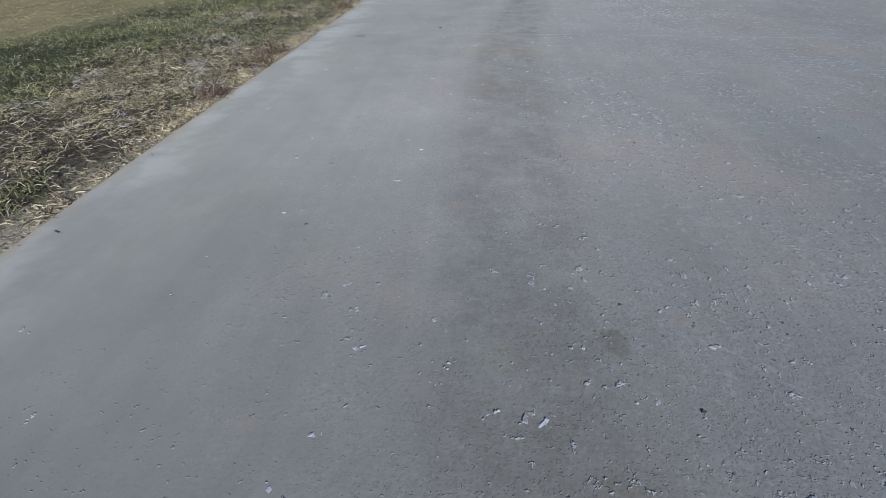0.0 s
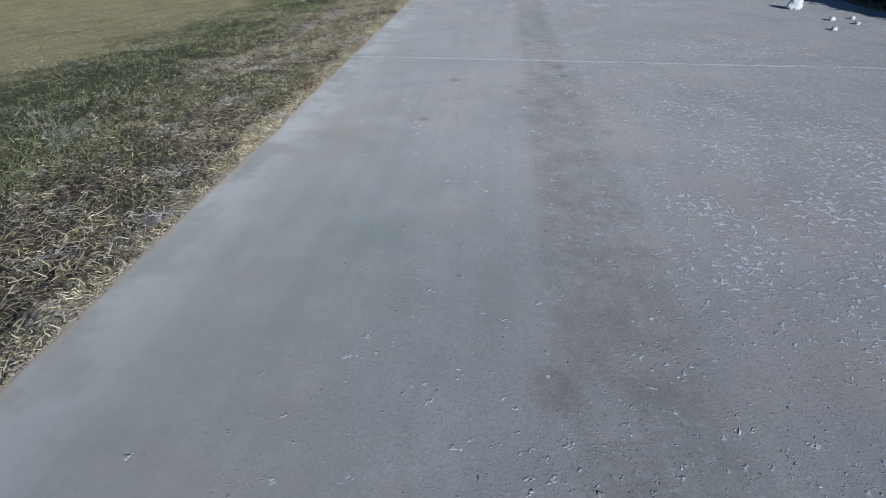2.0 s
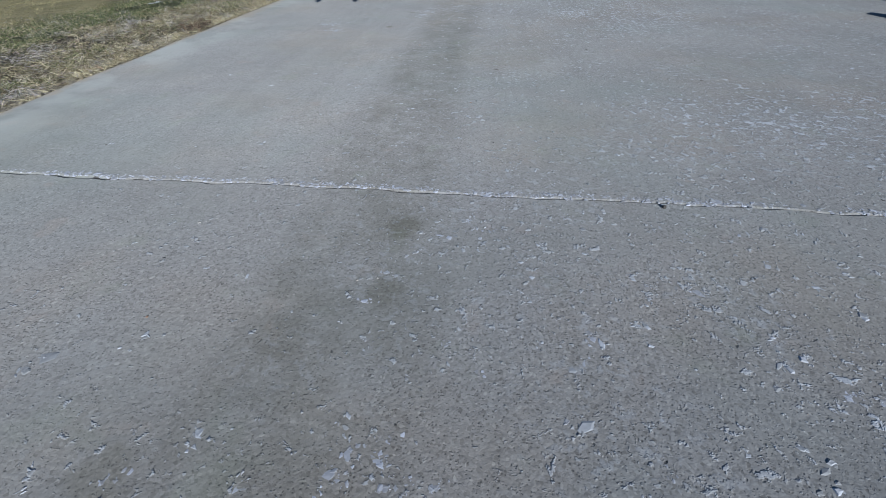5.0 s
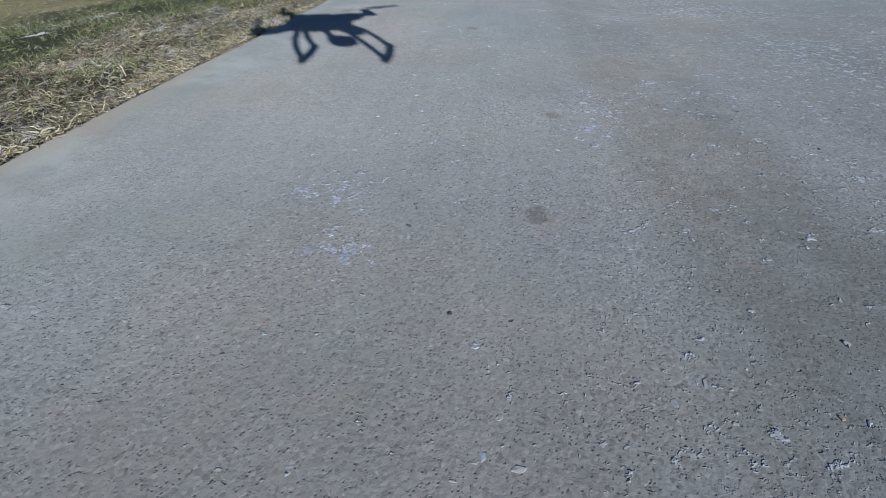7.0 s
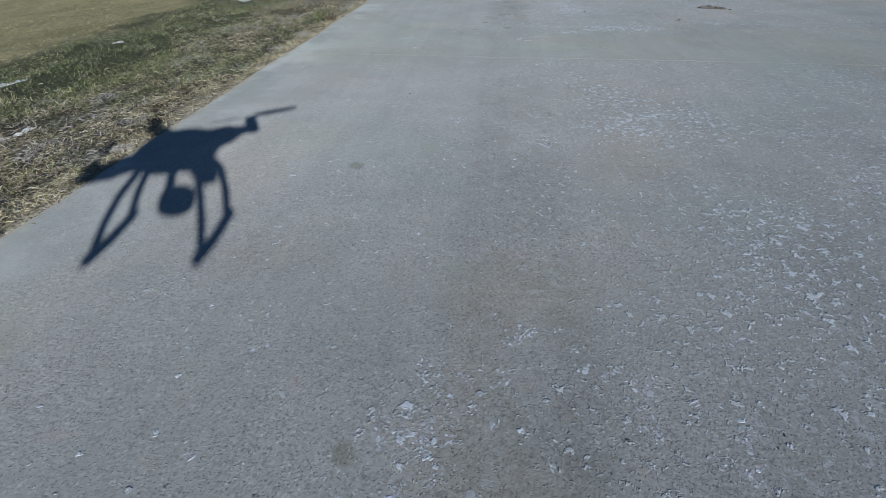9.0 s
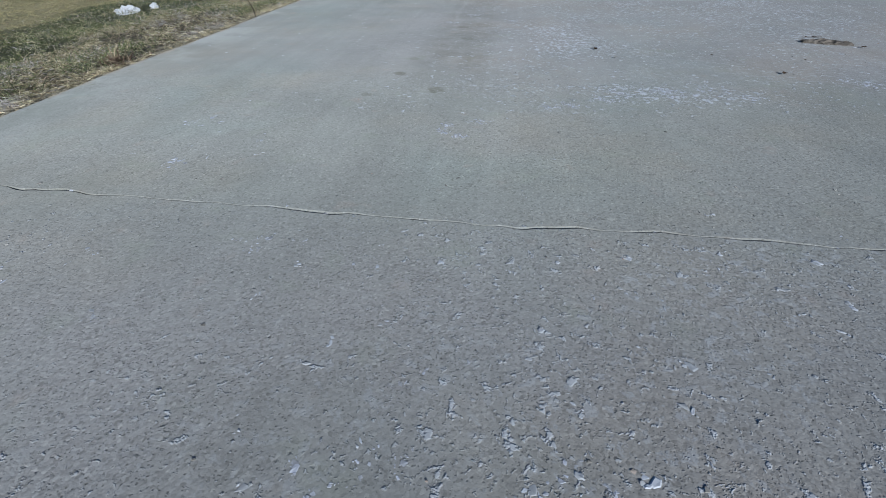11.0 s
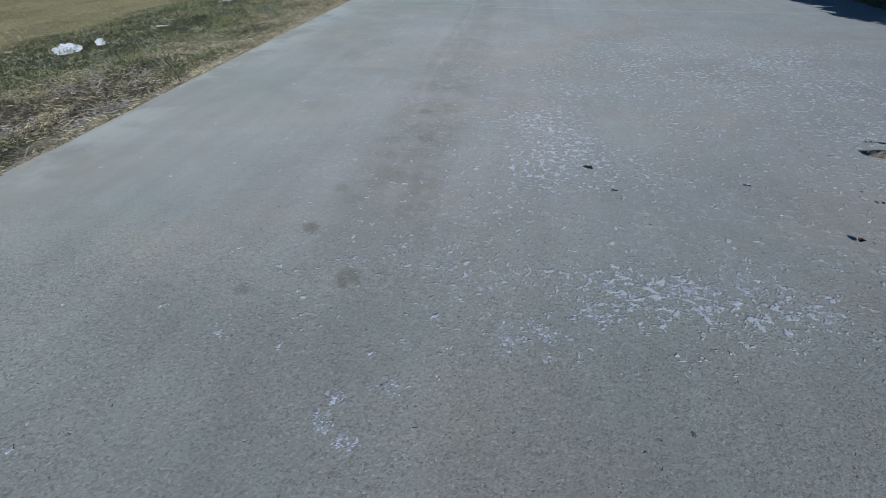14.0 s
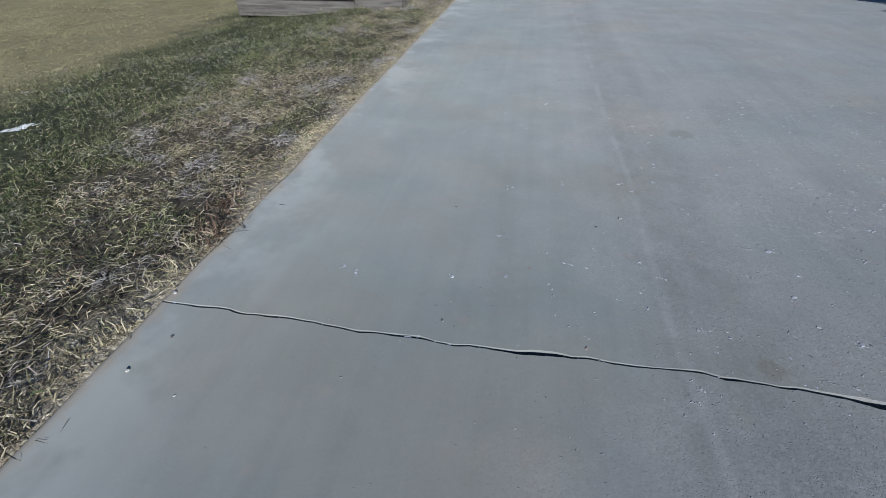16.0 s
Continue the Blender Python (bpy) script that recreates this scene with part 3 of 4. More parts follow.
def clumps(x, y):
    """Where green tufts stand instead of dead straw, 0 to 1."""
    d = np.clip((-x - 0.30) / 0.8, 0, 1) - 0.5 * np.clip((x + 0.10) / 0.08, 0, 1)
    v = field(x, y, 0.11, 60) * 0.45 + field(x, y, 0.33, 61) * 0.55
    return np.clip((v + d * 0.40 + np.clip((y - 7.3) / 1.2, 0, 1) * 0.10 - 0.55) * 7, 0, 1)


def verge(x, y):
    """Bare soil shows in patches close to the slabs."""
    return np.clip((-x + 0.03) / 0.10 + (field(x, y, 0.13, 64) - 0.5) * 1.3, 0.75, 1)


grass("straw_thatch", 520000, (-0.95, 0.006), (0.4, 13.6), 21, (0.008, 0.030), (0.0006, 0.0018), (52, 97), STRAW,
      lambda x, y: edge_strip(x, y) * verge(x, y) * (1 - 0.72 * clumps(x, y)), 0.034, 2.2, "matted dead straw thatch along the drive")
grass("winter_grass", 290000, (-2.3, -0.1), (0.6, 14.5), 22, (0.008, 0.029), (0.0009, 0.0023), (20, 85), GREEN, band(0.48, 1.70), 0.030,
      1.6, "dark green winter grass in patches on the lawn")
grass("winter_grass", 220000, (-0.75, -0.02), (0.4, 13.6), 27, (0.008, 0.026), (0.0008, 0.0020), (20, 90), GREEN,
      lambda x, y: (0.13 + 0.87 * clumps(x, y)) * verge(x, y), 0.036, 1.6, "green winter grass tufts growing through dead straw")
grass("straw_thatch", 170000, (-1.9, -0.4), (0.4, 14.5), 23, (0.008, 0.030), (0.0007, 0.0018), (40, 92), STRAW,
      lambda x, y: (0.12 + 0.6 * np.clip((field(x, y, 0.4, 24) - 0.40) * 4, 0, 1)) * np.clip((x + 1.9) / 0.7, 0, 1), 0.034, 1.8, "tan dead grass tufts among green grass")
grass("straw_thatch", 60000, (-0.075, 0.010), (0.4, 13.6), 28, (0.007, 0.024), (0.0008, 0.0020), (55, 96), GOLD,
      lambda x, y: np.clip((x + 0.085) / 0.05 + (field(x, y, 0.16, 66) - 0.6) * 2.2, 0, 1), 0.012, 2.0, "bright golden straw lying along the slab edge")
grass("dry_field_grass", 100000, (-5.5, -1.1), (2.0, 19.0), 25, (0.012, 0.030), (0.0016, 0.0034), (55, 90), FIELD, band(1.30, 20.0, 0.6), 0.006,
      1.6, "pale tan dormant grass of the open field")


def straw_litter():
    """Loose bits of straw blown over the edge of the slabs."""
    r = np.random.default_rng(66)
    n = 1500
    x, y = r.exponential(0.014, n) - 0.02, r.uniform(0.1, 13.0, n)
    v, f = ribbons(x, y, np.full(n, 0.0012), r.uniform(0.004, 0.02, n), r.uniform(0.0006, 0.0014, n), r.uniform(0, 6.28, n), np.radians(r.uniform(86, 90, n)), np.zeros(n), r.uniform(-0.3, 0.3, n))
    return tagged(mesh_from("straw_litter", v, f, STRAW), "loose bits of straw on the slab edge", kind="stuff")


straw_litter()
grass("straw_thatch", 9000, (WIDE - 0.01, WIDE + 0.6), (2.0, 15.0), 26, (0.03, 0.09), (0.002, 0.004), (30, 85), STRAW, None, 0.02,
      1.0, "dead straw along the far edge of the drive")


# ---- thin snow and grit on the slabs ----
# the thickest remains of it: x, y, reach, clusters
CRUST = ((0.829, 7.103, 0.008, 8), (0.821, 7.078, 0.008, 8), (0.852, 7.068, 0.010, 10), (0.871, 7.128, 0.012, 10), (1.006, 7.215, 0.012, 14), (1.042, 7.226, 0.018, 20),
         (1.103, 7.265, 0.014, 17), (1.141, 7.309, 0.020, 20), (1.236, 7.330, 0.026, 37), (1.326, 7.355, 0.030, 20), (1.389, 7.306, 0.014, 10), (1.660, 7.428, 0.030, 41),
         (0.381, 5.239, 0.022, 24), (0.421, 5.155, 0.018, 22), (0.693, 5.496, 0.022, 22), (0.676, 5.433, 0.018, 14), (0.969, 5.499, 0.016, 8), (0.656, 6.257, 0.016, 14),
         (0.838, 6.146, 0.018, 16), (1.016, 6.292, 0.030, 18), (0.860, 3.820, 0.028, 18), (1.246, 3.897, 0.040, 16), (0.802, 0.980, 0.014, 9), (0.411, 2.723, 0.005, 4))


# ragged remains of skin and thin snow round them: x, y, reach, clusters
SKINNED = ((0.773, 5.627, 0.020, 12), (0.738, 5.562, 0.022, 8), (0.878, 5.584, 0.020, 7), (0.923, 5.582, 0.018, 7), (0.905, 5.533, 0.018, 7), (0.982, 5.535, 0.020, 10),
           (1.007, 5.636, 0.016, 8), (0.920, 5.698, 0.018, 6), (1.068, 5.704, 0.020, 8), (1.115, 5.834, 0.022, 10), (1.097, 5.915, 0.022, 8), (0.853, 6.176, 0.020, 8),
           (0.849, 6.132, 0.012, 5), (0.953, 6.239, 0.022, 10), (1.053, 6.260, 0.022, 10), (0.843, 6.528, 0.026, 8), (0.384, 7.063, 0.022, 9), (0.459, 6.925, 0.022, 8),
           (0.679, 6.752, 0.024, 9), (0.968, 6.524, 0.028, 10), (0.955, 6.385, 0.024, 10), (1.098, 6.436, 0.032, 12),
           (0.772, 8.132, 0.022, 16), (0.717, 7.991, 0.022, 16), (0.930, 8.038, 0.022, 16))


def flakes(name, x, y, z, r, h, seed, mat, label, k=6, squash=(0.55, 1.0), flank=0.8):
    """Thin broken plates: an uneven top of k corners and a rim, steep where flank is near 1."""
    g = np.random.default_rng(seed)
    n = len(x)
    ang = np.arange(k) * 2 * np.pi / k + g.uniform(0, 6.28, (n, 1)) + g.normal(0, 0.25, (n, k))
    rad = r[:, None] * g.uniform(0.45, 1.3, (n, k))
    squash, turn = g.uniform(*squash, (n, 1)), g.uniform(0, 3.14, (n, 1))
    u, w = np.cos(ang) * rad, np.sin(ang) * rad * squash
    px, py = u * np.cos(turn) - w * np.sin(turn), u * np.sin(turn) + w * np.cos(turn)
    foot = np.stack([x[:, None] + px, y[:, None] + py, np.full((n, k), 0.0) + z[:, None]], -1)
    lip = np.stack([x[:, None] + px * flank, y[:, None] + py * flank, z[:, None] + h[:, None] * g.uniform(0.35, 1.0, (n, k))], -1)
    top = np.stack([x, y, z + h * 0.8], 1)[:, None]
    v = np.concatenate([top, lip, foot], 1).reshape(-1, 3)
    o = np.arange(n)[:, None] * (2 * k + 1)
    f = []
    for j in range(k):
        q = (j + 1) % k
        f += [o + [[0, 1 + j, 1 + q]], o + [[1 + j, 1 + k + j, 1 + k + q]], o + [[1 + j, 1 + k + q, 1 + q]]]
    return tagged(mesh_from(name, v, np.concatenate(f, 0), mat), label, kind="stuff")


def off_joints(px, py):
    return (px > 0.03) & (px < WIDE - 0.03) & (np.abs((py - JOINT_0 + SLAB / 2) % SLAB - SLAB / 2) > 0.016)


def swept(px, py):
    """A strip just past a joint that has been swept clean."""
    return (px > 0.6) & (py > 6.82) & (py < 7.16 + 0.1 * np.clip(px - 1.0, 0, 1))


def scaling(px, py):
    """How much of the slabs' skin comes off in chips, 0 to 1: little along the lawn, much on the far half, in uneven patches."""
    v = np.clip((px - 0.30) / 0.9, 0.04, 1) * np.clip((field(px, py, 0.32, 6) * 0.55 + field(px, py, 0.9, 7) * 0.6 - 0.34) * 3.2, 0.06, 1)
    vein = np.minimum(np.abs(field(px, py, 0.10, 14) - 0.5), np.abs(field(px + 7, py, 0.16, 15) - 0.5))
    v = v * np.where(vein < 0.10, 1.0, 0.30)
    bare = 1 - 0.35 * np.clip((py - 4.3) / 0.5, 0, 1) * np.clip((7.0 - py) / 0.3, 0, 1)
    return v * bare * np.where(py > 8.9, 0.55, 1)


def left_chips(px, py):
    """Single chips on the smoother half of the slabs."""
    across = np.clip((px - 0.24) / 0.08, 0, 1) * np.clip((0.80 - px) / 0.15, 0, 1)
    lower = np.clip((py - 5.2) / 0.15, 0, 1) * np.clip((6.35 - py) / 0.25, 0, 1)
    upper = np.clip((py - 8.15) / 0.15, 0, 1) * np.clip((8.85 - py) / 0.3, 0, 1)
    first = np.clip((py - 3.1) / 0.2, 0, 1) * np.clip((4.1 - py) / 0.15, 0, 1)
    return across * (0.30 * lower + 0.16 * upper + 0.25 * first)


def scattered(g, places, few, many, reach):
    """Groups of pieces that lie about the given places."""
    cx, cy = places
    n = g.integers(few, many, len(cx))
    turn, t = np.repeat(g.normal(0.4, 0.9, len(cx)), n), g.normal(0, 1, n.sum())
    span = np.repeat(g.uniform(reach * 0.25, reach, len(cx)), n)
    px = np.repeat(cx, n) + np.cos(turn) * t * span + g.normal(0, 0.0022, len(t))
    py = np.repeat(cy, n) + np.sin(turn) * t * span + g.normal(0, 0.0022, len(t))
    ok = off_joints(px, py)
    return px[ok], py[ok]


def crust_places(g):
    cx, cy = [], []
    for x, y, reach, n in CRUST + SKINNED:
        cx.append(g.normal(x, reach * 0.9, n)), cy.append(g.normal(y, reach * 0.55, n))
    wx, wy = g.uniform(0.3, WIDE - 0.3, 9000), g.uniform(0.3, 9.3, 9000)
    keep = (g.random(9000) < scaling(wx, wy) * np.clip(field(wx, wy, 0.45, 16) * 3 - 1.2, 0, 1) * 0.5) & ~swept(wx, wy)
    return np.concatenate(cx + [wx[keep]]), np.concatenate(cy + [wy[keep]])


g = np.random.default_rng(5)
fx, fy = scattered(g, crust_places(g), 3, 15, 0.008)
flakes("snow_crust", fx, fy, np.full(len(fx), -0.0004), g.gamma(2.0, 0.0007, len(fx)) + 0.0006 + 0.0015 * (g.random(len(fx)) < 0.05), g.uniform(0.0003, 0.0010, len(fx)), 9, FLECK,
       "thin broken crust of old snow on rough concrete")
cx, cy = g.uniform(0.06, 2.2, 22000), g.uniform(0.1, 10.5, 22000)
keep = (g.random(22000) < np.maximum(scaling(cx, cy), left_chips(cx, cy))) & ~(swept(cx, cy) & (g.random(22000) < 0.92))
fx, fy = scattered(g, (cx[keep], cy[keep]), 1, 7, 0.006)
flakes("cement_scales", fx, fy, np.full(len(fx), -0.0004), g.gamma(2.2, 0.0009, len(fx)) + 0.0011 + g.uniform(0.0012, 0.0032, len(fx)) * (g.random(len(fx)) < 0.05), g.uniform(0.0005, 0.0014, len(fx)), 13, SKIN,
       "ragged pale scales standing proud of the worn concrete", 5, (0.35, 0.9), 0.6)
gx_, gy_ = g.uniform(0.05, WIDE - 0.05, 5000), g.uniform(0.1, 12.5, 5000)
ok = (np.abs((gy_ - JOINT_0 + SLAB / 2) % SLAB - SLAB / 2) > 0.012) & (g.random(5000) < np.clip(gx_, 0.15, 1))
gx_, gy_ = gx_[ok], gy_[ok]
flakes("loose_grit", gx_, gy_, np.full(len(gx_), -0.0003), g.gamma(2.0, 0.0006, len(gx_)) + 0.0005, g.uniform(0.0005, 0.0015, len(gx_)), 10, GRIT,
       "loose sand and small grit on the drive")
# spalled crumbs and ice along the joints
jx, jy, jz = [], [], []
for k in range(0, 4):
    n = {1: 10000, 3: 3200}.get(k, 1300)
    x = g.uniform(0.02, WIDE - 0.05, n)
    lump = field(x, np.full(n, k * 3.1), 0.12, 33)
    sel = g.random(n) < lump ** (0.8 if k == 1 else 1.5) * np.clip(x / (0.5 if k == 1 else 0.9), 0.08, 1) * 0.8
    jx.append(x[sel]), jy.append(JOINT_0 + SLAB * k + wander(x[sel], k) + 0.004 + g.normal(0.003 if k == 1 else 0.002, 0.0030 if k == 1 else 0.0035, sel.sum()))
    jz.append(np.where((k == 3) & (x[sel] > 0.85), -0.0012, -0.0009 if k == 1 else -0.004))
jx, jy, jz = np.concatenate(jx), np.concatenate(jy), np.concatenate(jz)
flakes("joint_ice", jx, jy, jz, (g.gamma(2.0, 0.0010, len(jx)) + 0.001) * np.where(jz > -0.002, 0.8, 1), g.uniform(0.002, 0.0050, len(jx)) * np.where(jz > -0.002, 0.38, 1), 12, FLECK,
       "ice and pale crumbs lying in the slab joints")


# ---- things on the slabs and the lawn ----
def lump_mesh(rx, ry, h, seed, rough=0.25, sub=3, sink=0.25):
    """A rounded clod with a broken surface, sunk a little into what it lies on."""
    bm = bmesh.new()
    bmesh.ops.create_icosphere(bm, subdivisions=sub, radius=1.0)
    off = Vector((seed * 3.7, seed * 1.3, seed * 0.7))
    for v in bm.verts:
        d = v.co.normalized()
        k = 1 + rough * noise.noise(d * 1.6 + off) + rough * 0.7 * noise.noise(d * 4.1 + off) + rough * 0.3 * noise.noise(d * 9.0 + off)
        p = d * k
        v.co = (p.x * rx, p.y * ry, max((p.z + 1 - sink * 2) * h / (2 - sink * 2), -0.012))
    return bm


def snow_chunk(x, y, rx, ry, h, seed, turn=0.0):
    ob = part("snow_chunk", lump_mesh(rx * 0.85, ry * 0.85, h * 0.85, seed, 0.24, 4), SNOW, None, "", True)
    ob.matrix_world = pose(x, y, 0.0, 0, 0, turn)
    return tagged(ob, "broken chunk of white old snow on the concrete" if rx < 0.05 else "fist-sized rounded block of white snow on the drive's margin",
                  "snow chunk", "snow chunks at the drive's margin")


for x, y, rx, ry, h, seed, turn in ((2.335, 5.46, 0.050, 0.040, 0.066, 1, 20), (2.34, 6.22, 0.026, 0.022, 0.030, 2, 70), (2.70, 6.31, 0.050, 0.030, 0.045, 3, 10),
                                    (2.22, 4.86, 0.020, 0.014, 0.018, 4, 40), (2.35, 5.11, 0.019, 0.015, 0.022, 5, 0), (2.48, 5.16, 0.016, 0.013, 0.018, 6, 15),
                                    (2.42, 5.02, 0.017, 0.014, 0.017, 7, 80), (2.66, 6.75, 0.030, 0.020, 0.022, 8, 30), (2.72, 7.05, 0.024, 0.030, 0.02, 9, 0)):
    snow_chunk(x, y, rx, ry, h, seed, turn)


def snow_patch(x, y, rx, ry, h, seed, turn):
    ob = part("snow_patch", lump_mesh(rx, ry, h * (0.75 if h > 0.03 else 0.5), seed + 20, 0.55 if h > 0.03 else 0.95, 4, 0.42), SNOW)
    ob.matrix_world = pose(x, y, float(lawn_z(x, y)) - (0.0 if h > 0.03 else 0.010), 0, -6, turn)
    tall = h > 0.03
    return tagged(ob, "rounded lump of white snow lying in green grass" if tall else "thin remnant of snow melting in the winter lawn",
                  "snow", "snow remnants on the lawn")


for x, y, rx, ry, h, seed, turn in ((-1.15, 6.81, 0.050, 0.026, 0.026, 1, 30), (-0.69, 5.94, 0.060, 0.020, 0.024, 2, 55), (-1.03, 6.32, 0.045, 0.016, 0.022, 3, 40),
                                    (-0.49, 6.22, 0.042, 0.017, 0.024, 4, 60), (-1.25, 7.53, 0.034, 0.020, 0.026, 5, 20), (-1.16, 8.78, 0.047, 0.034, 0.046, 6, 50),
                                    (-1.10, 8.92, 0.018, 0.018, 0.036, 7, 10), (-1.13, 10.15, 0.070, 0.024, 0.028, 9, 45), (-1.02, 9.29, 0.040, 0.018, 0.024, 12, 30),
                                    (-0.58, 4.35, 0.026, 0.013, 0.024, 11, 60)):
    snow_patch(x, y, rx, ry, h, seed, turn)


def bark_piece():
    """A curled strip of bark, hollow side down, with split ends."""
    bm = bmesh.new()
    r = random.Random(4)
    rows = []
    for i in range(15):
        t = i / 14
        wide = 0.015 * (0.45 + 0.75 * math.sin(math.pi * min(max(t * 0.9 + 0.08, 0), 1)) ** 0.6)
        outer, inner = [], []
        for k in range(9):
            a = math.pi * (k / 8)
            rr = wide * (1 + r.uniform(-0.2, 0.2)) * (0.75 + 0.35 * r.random())
            p = Vector((0.118 * t + r.uniform(-0.002, 0.002), -math.cos(a) * rr + 0.004 * math.sin(t * 5), math.sin(a) * rr * 0.6))
            outer.append(bm.verts.new(p))
            inner.append(bm.verts.new((p.x, p.y * 0.72, max(p.z * 0.72 - 0.0006, 0))))
        rows.append(outer + inner[::-1])
    n = len(rows[0])
    for a, b in zip(rows, rows[1:]):
        for k in range(n):
            bm.faces.new((a[k], a[(k + 1) % n], b[(k + 1) % n], b[k]))
    bm.faces.new(rows[0])
    bm.faces.new(rows[-1][::-1])
    ob = part("bark_piece", bm, BARK)
    ob.matrix_world = pose(1.710, 7.806, -0.001, 0, 0, -9)
    return tagged(ob, "curled strip of brown bark lying on the concrete", "bark")


bark_piece()


def leaf(name, x, y, length, width, turn, seed, mat, label, curl=1.6):
    """A dry leaf: a pointed, curled blade with a midrib fold."""
    bm = bmesh.new()
    r = random.Random(seed)
    rows = []
    for i in range(8):
        t = i / 7
        w = width / 2 * math.sin(math.pi * (0.06 + 0.9 * t)) ** 0.8
        rise = 0.35 * length * (t - 0.45) ** 2
        row = []
        for k in range(-2, 3):
            u = k / 2
            row.append(bm.verts.new((length * (t - 0.5), u * w * (1 + r.uniform(-0.15, 0.15)), 0.0012 + rise + abs(u) ** curl * w * 0.7 + r.uniform(0, 0.0006))))
        rows.append(row)
    faces = []
    for a, b in zip(rows, rows[1:]):
        for k in range(4):
            faces.append(bm.faces.new((a[k], a[k + 1], b[k + 1], b[k])))
    bmesh.ops.solidify(bm, geom=faces, thickness=0.0006)
    ob = part(name, bm, mat)
    ob.matrix_world = pose(x, y, 0.0006, 0, 0, turn)
    return tagged(ob, label, "leaf", "dead leaves on the drive")


for x, y, ln, w, turn, seed in ((1.520, 7.478, 0.016, 0.014, 35, 1), (1.142, 7.660, 0.020, 0.013, 120, 2), (1.775, 7.862, 0.036, 0.007, -20, 9), (1.75, 7.866, 0.014, 0.006, 30, 10), (1.179, 7.578, 0.012, 0.005, 30, 4),
                                (1.834, 7.752, 0.02, 0.008, 10, 5), (1.62, 7.60, 0.011, 0.007, 75, 6), (0.66, 8.75, 0.008, 0.005, 60, 7), (1.42, 7.63, 0.010, 0.006, 20, 8)):
    leaf("dead_leaf", x, y, ln * 0.7, w * 0.7, turn, seed, DEAD_LEAF, "small curled dark brown dead leaf on the drive")


def stone(x, y, r, seed, mat, label):
    ob = part("stone", lump_mesh(r, r * 0.8, r * 1.1, seed, 0.3, 2, 0.2), mat)
    ob.matrix_world = pose(x, y, 0.0, 0, 0, seed * 40)
    return tagged(ob, label, "stone", "small stones on the drive")


PALE = plain_material("pale_stone", (0.40, 0.38, 0.35), (0.62, 0.60, 0.57), 120.0)
DARK = plain_material("dark_stone_or_notch", (0.06, 0.056, 0.05), (0.15, 0.14, 0.13), 120.0)
# the dark one at y 4.181 is added for a shaded notch in the joint
for x, y, r, seed, mat in ((0.82, 3.80, 0.003, 1, PALE), (0.045, 9.335, 0.0028, 2, PALE), (0.012, 9.47, 0.003, 3, PALE),
                           (0.50, 8.62, 0.0025, 5, DARK), (1.149, 4.181, 0.0032, 6, DARK), (0.42, 1.641, 0.0035, 7, DARK), (1.3, 3.85, 0.003, 8, PALE)):
    stone(x, y, r, seed, mat, "small pale stone on the concrete" if mat is PALE else "small dark stone or notch mark on the concrete")


def stem_mesh(points, r0, r1, sides=5):
    """A tapered stem through the given places."""
    bm = bmesh.new()
    rings = []
    for i, p in enumerate(points):
        p = Vector(p)
        d = (Vector(points[min(i + 1, len(points) - 1)]) - Vector(points[max(i - 1, 0)])).normalized()
        u = d.orthogonal().normalized()
        w = d.cross(u)
        r = r0 + (r1 - r0) * i / (len(points) - 1)
        rings.append([bm.verts.new(p + (u * math.cos(2 * math.pi * k / sides) + w * math.sin(2 * math.pi * k / sides)) * r) for k in range(sides)])
    for a, b in zip(rings, rings[1:]):
        for k in range(sides):
            bm.faces.new((a[k], a[(k + 1) % sides], b[(k + 1) % sides], b[k]))
    bm.faces.new(rings[0][::-1])
    bm.faces.new(rings[-1])
    return bm


def dry_stem(x, y, h, lean, label):
    at = empty("dry_weed", (x, y, float(lawn_z(min(x, -0.01), y))))
    top = [(lean * h * t * t, 0.2 * lean * h * t, h * t) for t in (0, 0.3, 0.6, 0.85, 1.0)]
    part("stem", stem_mesh(top, 0.0022, 0.0008), TWIG, at)
    for t, s in ((0.45, 1), (0.65, -1), (0.82, 1)):
        p = Vector((lean * h * t * t, 0.2 * lean * h * t, h * t))
        part("side_twig", stem_mesh([p, p + Vector((s * 0.012, 0.006, 0.012)), p + Vector((s * 0.02, 0.008, 0.026))], 0.0010, 0.0004), TWIG, at)
    return tagged(at, label, "weed", "dry weeds at the lawn edge")


dry_stem(-0.012, 8.06, 0.080, -0.4, "dark upright stalk of a dead weed at the lawn edge")
dry_stem(-0.05, 10.16, 0.07, 0.5, "pale bent stalk of a dead weed at the lawn edge")
dry_stem(-0.015, 2.02, 0.055, 0.9, "dark forked dry twig at the lawn edge")


def weed_tuft(x, y, seed):
    r = np.random.default_rng(seed)
    n = 90
    v, f = ribbons(x + r.normal(0, 0.016, n), y + r.normal(0, 0.022, n), lawn_z(np.full(n, min(x, -0.01)), np.full(n, y)) + 0.01, r.uniform(0.02, 0.055, n),
                   r.uniform(0.0012, 0.003, n), r.uniform(0, 6.28, n), np.radians(r.uniform(20, 85, n)), np.radians(r.uniform(5, 60, n)), r.uniform(-1, 1, n))
    return tagged(mesh_from("weed_tuft", v, f, RUSSET), "withered russet weed tuft at the edge of the slab", "weed", "russet weeds at the lawn edge")


for k, (x, y) in enumerate(((-0.025, 1.16), (-0.03, 1.28), (-0.02, 0.9), (-0.03, 2.0), (-0.03, 5.15), (-0.02, 9.62), (-0.05, 9.7), (-0.04, 3.8), (-0.03, 7.4))):
    weed_tuft(x, y, 500 + k)


